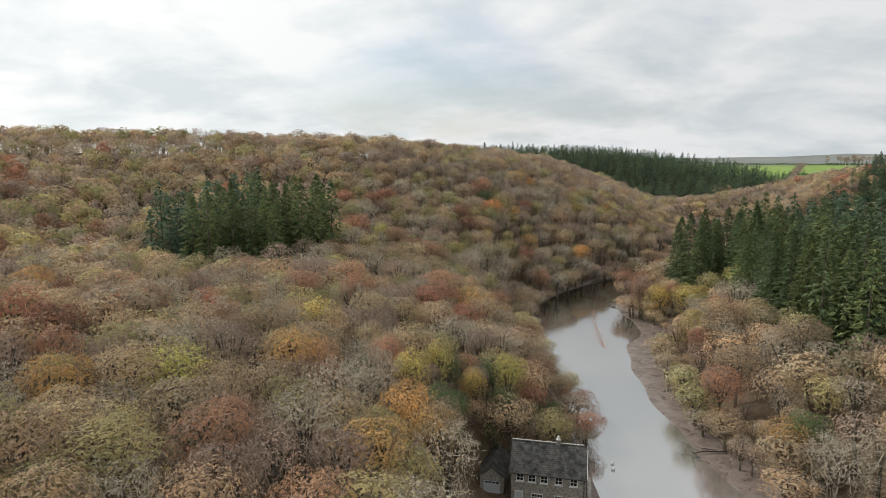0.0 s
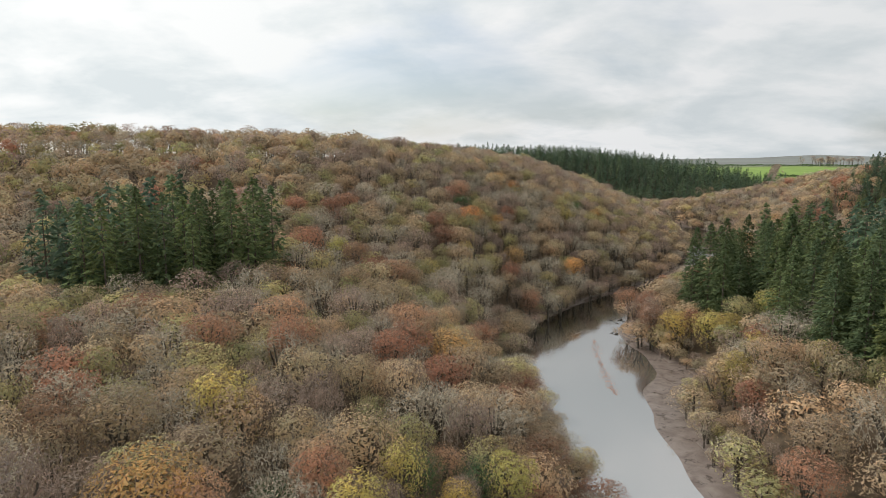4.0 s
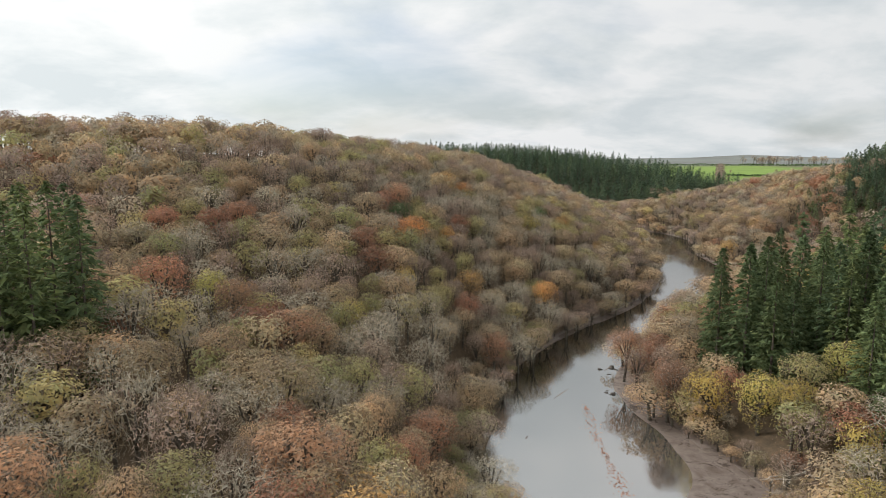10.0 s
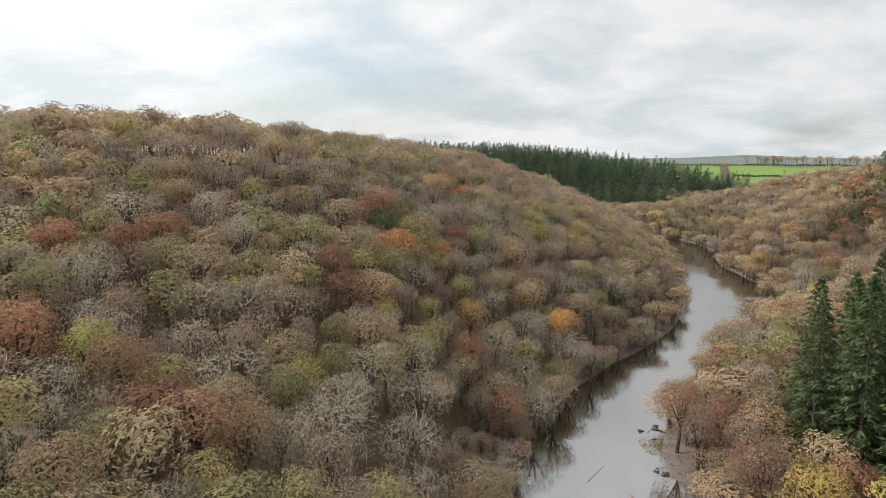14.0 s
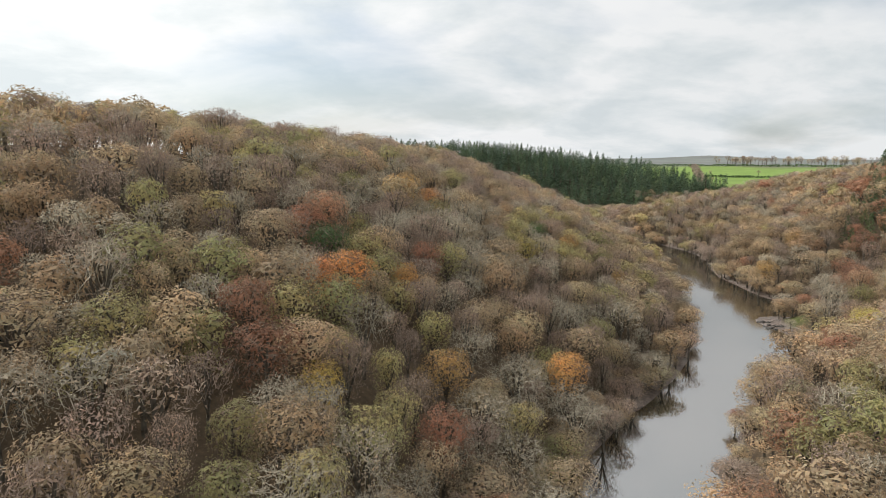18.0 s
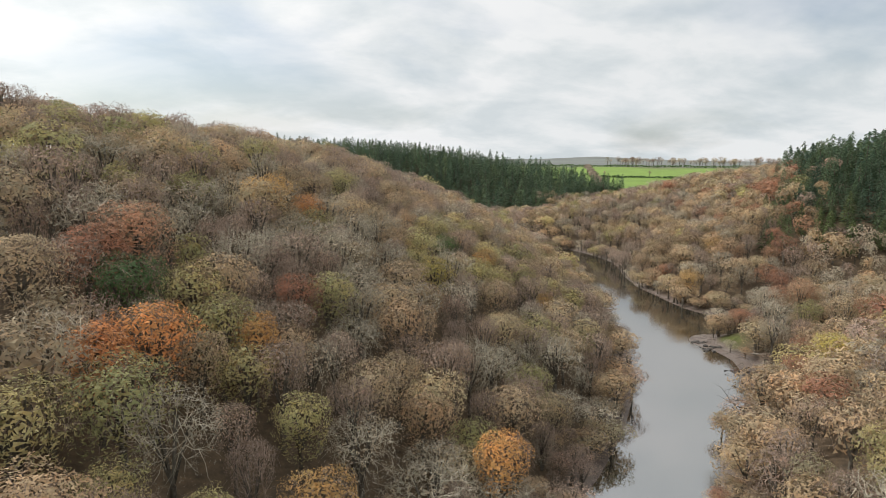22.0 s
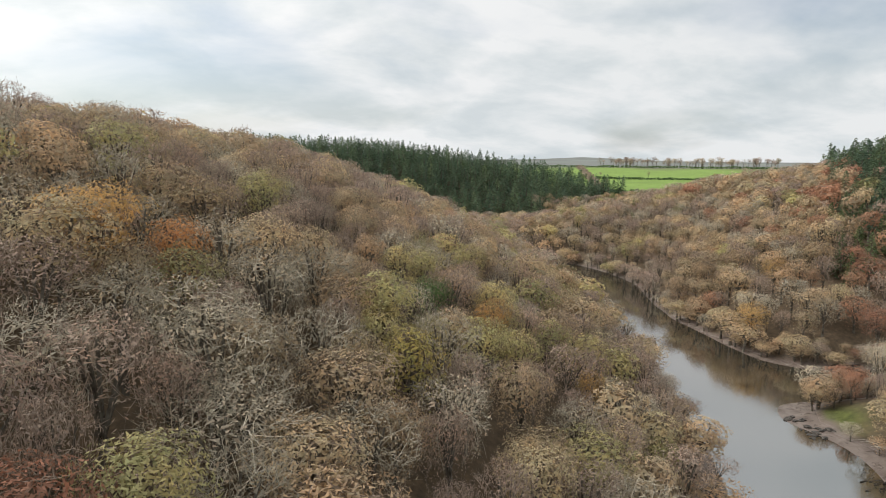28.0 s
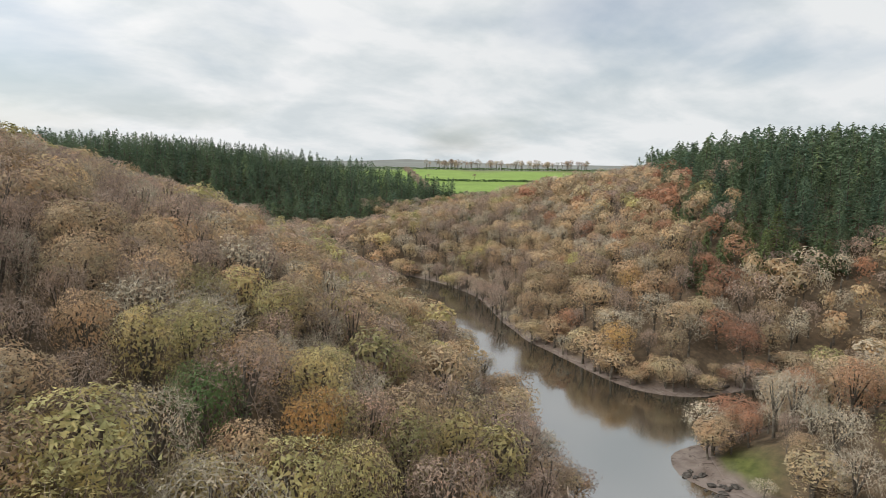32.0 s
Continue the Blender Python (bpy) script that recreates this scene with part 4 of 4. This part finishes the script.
part("bargeboard", prism([(-0.22, H_ - 0.2), (D_ / 2, R_ - 0.08), (D_ + 0.22, H_ - 0.2), (D_ + 0.22, H_ - 0.02), (D_ / 2, R_ + 0.10), (-0.22, H_ - 0.02)], 0, 0.05), WHITE, house, "white bargeboard along the gable").matrix_basis = pose(L_ + 0.2, 0, 0, 0, 0, 90) @ Matrix.Diagonal((1, 1, 1, 1))
chimney = part("chimney", block((5.7, D_ / 2 - 0.25, R_ - 0.5, 6.2, D_ / 2 + 0.25, R_ + 0.45), (5.65, D_ / 2 - 0.30, R_ + 0.45, 6.25, D_ / 2 + 0.30, R_ + 0.55)), STONE, house, "short stone chimney stack")
bm = bmesh.new()
bmesh.ops.create_cone(bm, cap_ends=True, segments=12, radius1=0.16, radius2=0.12, depth=0.45, matrix=Matrix.Translation((5.95, D_ / 2, R_ + 0.77)))
part("chimney_pot", bm, WHITE, chimney, "white chimney pot")
for x, z in openings:
    window(house, x, z, 0.98, 1.02, 2)
window(house, 3.5, 0.95, 1.5, 1.02, 4)
window(house, 6.15, 0.95, 1.0, 1.02, 2)
window(house, 8.1, 0.95, 0.95, 1.0, 2)
door = part("door", block((0.72, -0.03, 0.02, 1.52, 0.045, 1.98), (0.82, -0.05, 0.2, 1.42, -0.03, 0.85), (0.82, -0.05, 1.0, 1.42, -0.03, 1.8)), GREY_DOOR, house, "pale grey panelled front door")
part("door_frame", block((0.60, -0.06, 0.0, 0.72, 0.05, 2.1), (1.52, -0.06, 0.0, 1.64, 0.05, 2.1), (0.72, -0.06, 1.98, 1.52, 0.05, 2.1)), WHITE, door)
part("gutter", block((-0.15, -0.38, H_ - 0.24, L_ + 0.15, -0.25, H_ - 0.12), bevel=0.03), IRON, house)
for x in (0.06, L_ - 0.2):
    bm = bmesh.new()
    bmesh.ops.create_cone(bm, cap_ends=True, segments=8, radius1=0.045, radius2=0.045, depth=H_ - 0.1, matrix=Matrix.Translation((x, -0.02, H_ / 2 - 0.15)))
    part("drainpipe", bm, IRON, house)

garage = tagged(new("garage"), "small stone garage with lichened slate roof and grey door", "outbuilding")
garage.matrix_basis = pose(5.0, 78.5, 1.15, 0, 0, -12.5) @ Matrix.Diagonal((1.13, 1.1, 1.1, 1))
part("front_wall", prism([(0, -1), (2.9, -1), (2.9, 2.3), (1.45, 3.4), (0, 2.3)], 0, 0.3), STONE, garage)
part("back_wall", prism([(0, -1), (2.9, -1), (2.9, 2.3), (1.45, 3.4), (0, 2.3)], 6.0, 6.3), STONE, garage)
for x0 in (0.0, 2.6):
    part("side_wall", block((x0, 0.3, -1, x0 + 0.3, 6.0, 2.25)), STONE, garage)
for a, b in (((-0.2, 2.2), (1.45, 3.52)), ((3.1, 2.2), (1.45, 3.52))):
    part("roof_slope", prism([a, b, (b[0], b[1] + 0.1), (a[0], a[1] + 0.1)], -0.15, 6.45), SLATE, garage, "brown-grey slate slope, mossy")
part("garage_door", block((0.45, -0.05, -0.05, 2.45, 0.05, 1.75), *[(0.45, -0.07, 0.2 + 0.38 * k, 2.45, -0.05, 0.24 + 0.38 * k) for k in range(4)]), GREY_DOOR, garage, "pale grey garage door with small top lights")
part("top_light", block(*[(0.6 + 0.45 * k, -0.06, 1.5, 0.95 + 0.45 * k, -0.051, 1.7) for k in range(4)]), GLASS, garage)
yard = part("yard", block((-1.5, -5.0, -0.6, 8.5, -0.1, 0.02), bevel=0.02), CONCRETE)
tagged(yard, "worn concrete yard in front of the cottage", "paving", kind="structure")
yard.matrix_basis = pose(3.8, 78.6, 1.2, 0, 0, -12.5)
quay = part("quay_wall", block((L_ + 0.35, -4, -3.0, L_ + 0.9, 9.0, 0.3), bevel=0.05), STONE)
tagged(quay, "low rubble-stone quay wall between cottage and river", "wall", kind="structure")
quay.matrix_basis = house.matrix_basis

# ---- rocks, driftwood and leaves along the tide line ----
def boulder(seed, size, flat):
    bm = bmesh.new()
    bmesh.ops.create_icosphere(bm, subdivisions=2, radius=size)
    for v in bm.verts:
        k = 1 + 0.75 * noise.noise(v.co / size * 1.3 + Vector((seed * 3.1, 0, 0)))
        v.co = Vector((v.co.x * k * 1.3, v.co.y * k, v.co.z * k * flat))
    return bm


rocks = random.Random(5)
for cx, cy, n, spread, label in ((133.5, 285.5, 14, 1.5, "dark weed-covered rock at the tip of the mud shelf"), (58.0, 204.0, 8, 2.0, "dark rock at the foot of the wooded bank"), (54.5, 190.0, 5, 1.5, "dark rock at the foot of the wooded bank"), (135.0, 290.5, 5, 1.0, "dark weed-covered rock at the tip of the mud shelf"), (126.0, 263.0, 14, 4.5, "flat dark slab of rock in the tidal mud")):
    for k in range(n):
        x, y = cx + rocks.gauss(0, spread), cy + rocks.gauss(0, spread * 0.6)
        ob = part("rock", boulder(rocks.random() * 50, rocks.uniform(0.18, 0.5), rocks.uniform(0.4, 0.7)), ROCK)
        ob.matrix_basis = pose(x, y, max(land_at(x, y), -0.15) + 0.05, 0, 0, rocks.uniform(0, 360))
        tagged(ob, label, "rock", group="rocks along the tide line")


def fallen(name, base, heading, length, thick, mat, label, seed, forks=9):
    """A fallen tree: a bent stem and forking boughs."""
    r = random.Random(seed)
    a, b, ra, rb = [], [], [], []

    def grow(p, ang, rise, n, rad, depth):
        for _ in range(4):
            q = p + Vector((math.cos(ang), math.sin(ang), rise)) * n / 4
            a.append(p[:]), b.append(q[:]), ra.append(rad), rb.append(rad * 0.82)
            p, rad, ang, rise = q, rad * 0.82, ang + r.uniform(-0.35, 0.35), rise * 0.8 + r.uniform(-0.08, 0.1)
            if depth and r.random() < forks / 12:
                grow(p, ang + r.choice((-1, 1)) * r.uniform(0.5, 1.1), r.uniform(0.0, 0.35), n * r.uniform(0.4, 0.65), rad * 0.7, depth - 1)
    grow(Vector((0, 0, 0.2)), 0.0, 0.03, length, thick, 2)
    v, t = tubes(np.array(a), np.array(b), np.array(ra), np.array(rb), 6)
    ob = new(name, mesh_of(name, v, t, [mat], smooth_faces=True))
    ob.matrix_basis = pose(base[0], base[1], max(land_at(*base), -0.2), 0, 0, heading)
    return tagged(ob, label, "fallen tree")


fallen("fallen_tree", (118.5, 253.0), 205, 11, 0.28, WET_WOOD, "black waterlogged fallen tree lying out into the river", 3, 12)
fallen("fallen_tree", (138.5, 274.0), 170, 5, 0.16, DEAD_WOOD, "bleached pale dead branch on the mud", 8, 12)
fallen("log", (173.5, 305.5), 175, 7, 0.30, WET_WOOD, "dark log stranded on the far mud bank", 12, 0)
fallen("fallen_tree", (66.0, 153.0), 215, 8, 0.18, DEAD_WOOD, "grey dead bough hanging over the mud bank", 21, 12)
fallen("fallen_tree", (45.0, 92.0), 190, 6, 0.15, WET_WOOD, "dark branch stranded on the mud", 31, 8)

sticks = np.random.default_rng(9)
sa = np.c_[sticks.normal(131, 3.2, 150), sticks.normal(267, 2.6, 150), np.zeros(150)]
sa[:, 2] = np.maximum(land(sa[:, 0], sa[:, 1])[0], 0.0) + 0.06
turn = sticks.normal(0.35, 0.5, 150)
sb = sa + np.c_[np.cos(turn), np.sin(turn), sticks.uniform(0.0, 0.25, 150)] * sticks.uniform(0.6, 2.6, (150, 1))
dv, dt = tubes(sa, sb, sticks.uniform(0.04, 0.12, 150), np.full(150, 0.02), 5)
tagged(new("driftwood", mesh_of("driftwood", dv, dt, [WET_WOOD])), "tangle of dark driftwood and weed stranded on the mud shelf", "driftwood", kind="stuff")

# plain white balls standing in for two unidentified white dots on the water
ball_bm = bmesh.new()
bmesh.ops.create_uvsphere(ball_bm, u_segments=16, v_segments=10, radius=0.28)
buoy = tagged(part("mooring_buoy", ball_bm, WHITE), "small white ball floating on the river", "buoy")
buoy.location = (25.9, 88.8, 0.12)
buoy["group"] = "mooring buoys"
copy_thing(buoy, pose(25.5, 87.0, 0.12))

drift = np.random.default_rng(4)
k = drift.uniform(0, 1, 420)
px = 46.5 - 9.5 * k + 3.0 * k * k + drift.normal(0, 0.5, k.size) * (0.4 + np.sin(k * 6.2) ** 2)
py = 186 - 38 * k + drift.normal(0, 0.8, k.size)
lv, lt = leaf_blades(drift, np.c_[px, py, np.full(k.size, 0.012)], np.tile([0.0, 0.0, 1.0], (k.size, 1)), 0.22)
lv[:, 2] = 0.012
tagged(new("floating_leaves", mesh_of("floating_leaves", lv, lt, [LEAF["rust"]])), "drift line of fallen brown leaves on the water", "leaves", kind="stuff")


# ---- hedges and trees of the far pasture ----
def hedge(x0, y0, x1, y1, width, height, kind, label, seed):
    r = np.random.default_rng(seed)
    n = int(math.hypot(x1 - x0, y1 - y0) * 5)
    f = r.uniform(0, 1, n)
    x, y = x0 + (x1 - x0) * f, y0 + (y1 - y0) * f
    z, _ = land(x, y)
    up = np.abs(r.normal(0, 0.5, n)).clip(0, 1)
    top = height * (0.8 + 0.3 * np.sin(f * 60 + seed) * np.sin(f * 23))
    at = np.c_[x + r.normal(0, width / 3, n), y + r.normal(0, width / 3, n), z + top * (1 - up)]
    facing = r.normal(0, 0.6, (n, 3)) + [-0.3, -0.7, 0.6]
    facing /= np.linalg.norm(facing, axis=1)[:, None]
    v, t = leaf_blades(r, at, facing, 1.5)
    tagged(new("hedge", mesh_of("hedge", v, t, [LEAF[kind]])), label, "hedge", group="field hedges")


hedge(587, 1020, 356, 645, 7, 3.6, "mauve", "overgrown hedge climbing between two pastures", 1)
hedge(445, 803, 600, 682, 3, 2.4, "holly", "trimmed dark hedge across the green pasture", 2)
hedge(350, 660, 420, 600, 4, 3.5, "holly", "bushy hedge at the foot of the pasture", 3)
hedge(480, 1100, 860, 817, 4, 3.0, "holly", "dark hedge along the top of the pasture", 4)
field_trees = [("mauve", 500, 762, 0.8), ("holly", 560, 716, 0.6), ("mauve", 460, 792, 0.7), ("mauve", 400, 700, 0.7), ("bare", 380, 690, 0.6)]
wood = random.Random(17)
for k in range(110):
    f = wood.random()
    field_trees.append((wood.choice(("mauve", "mauve", "bare", "bare")), 640 + 190 * f + wood.gauss(0, 12), 1015 - 140 * f + wood.gauss(0, 12) + 12, wood.uniform(0.9, 1.5)))
hz, _ = land(np.array([q[1] for q in field_trees], float), np.array([q[2] for q in field_trees], float))
for (kind, x, y, size), z in zip(field_trees, hz):
    plant(kind, 2, wood.randrange(VARIANTS), x, y, z, size, wood.uniform(0, 360))
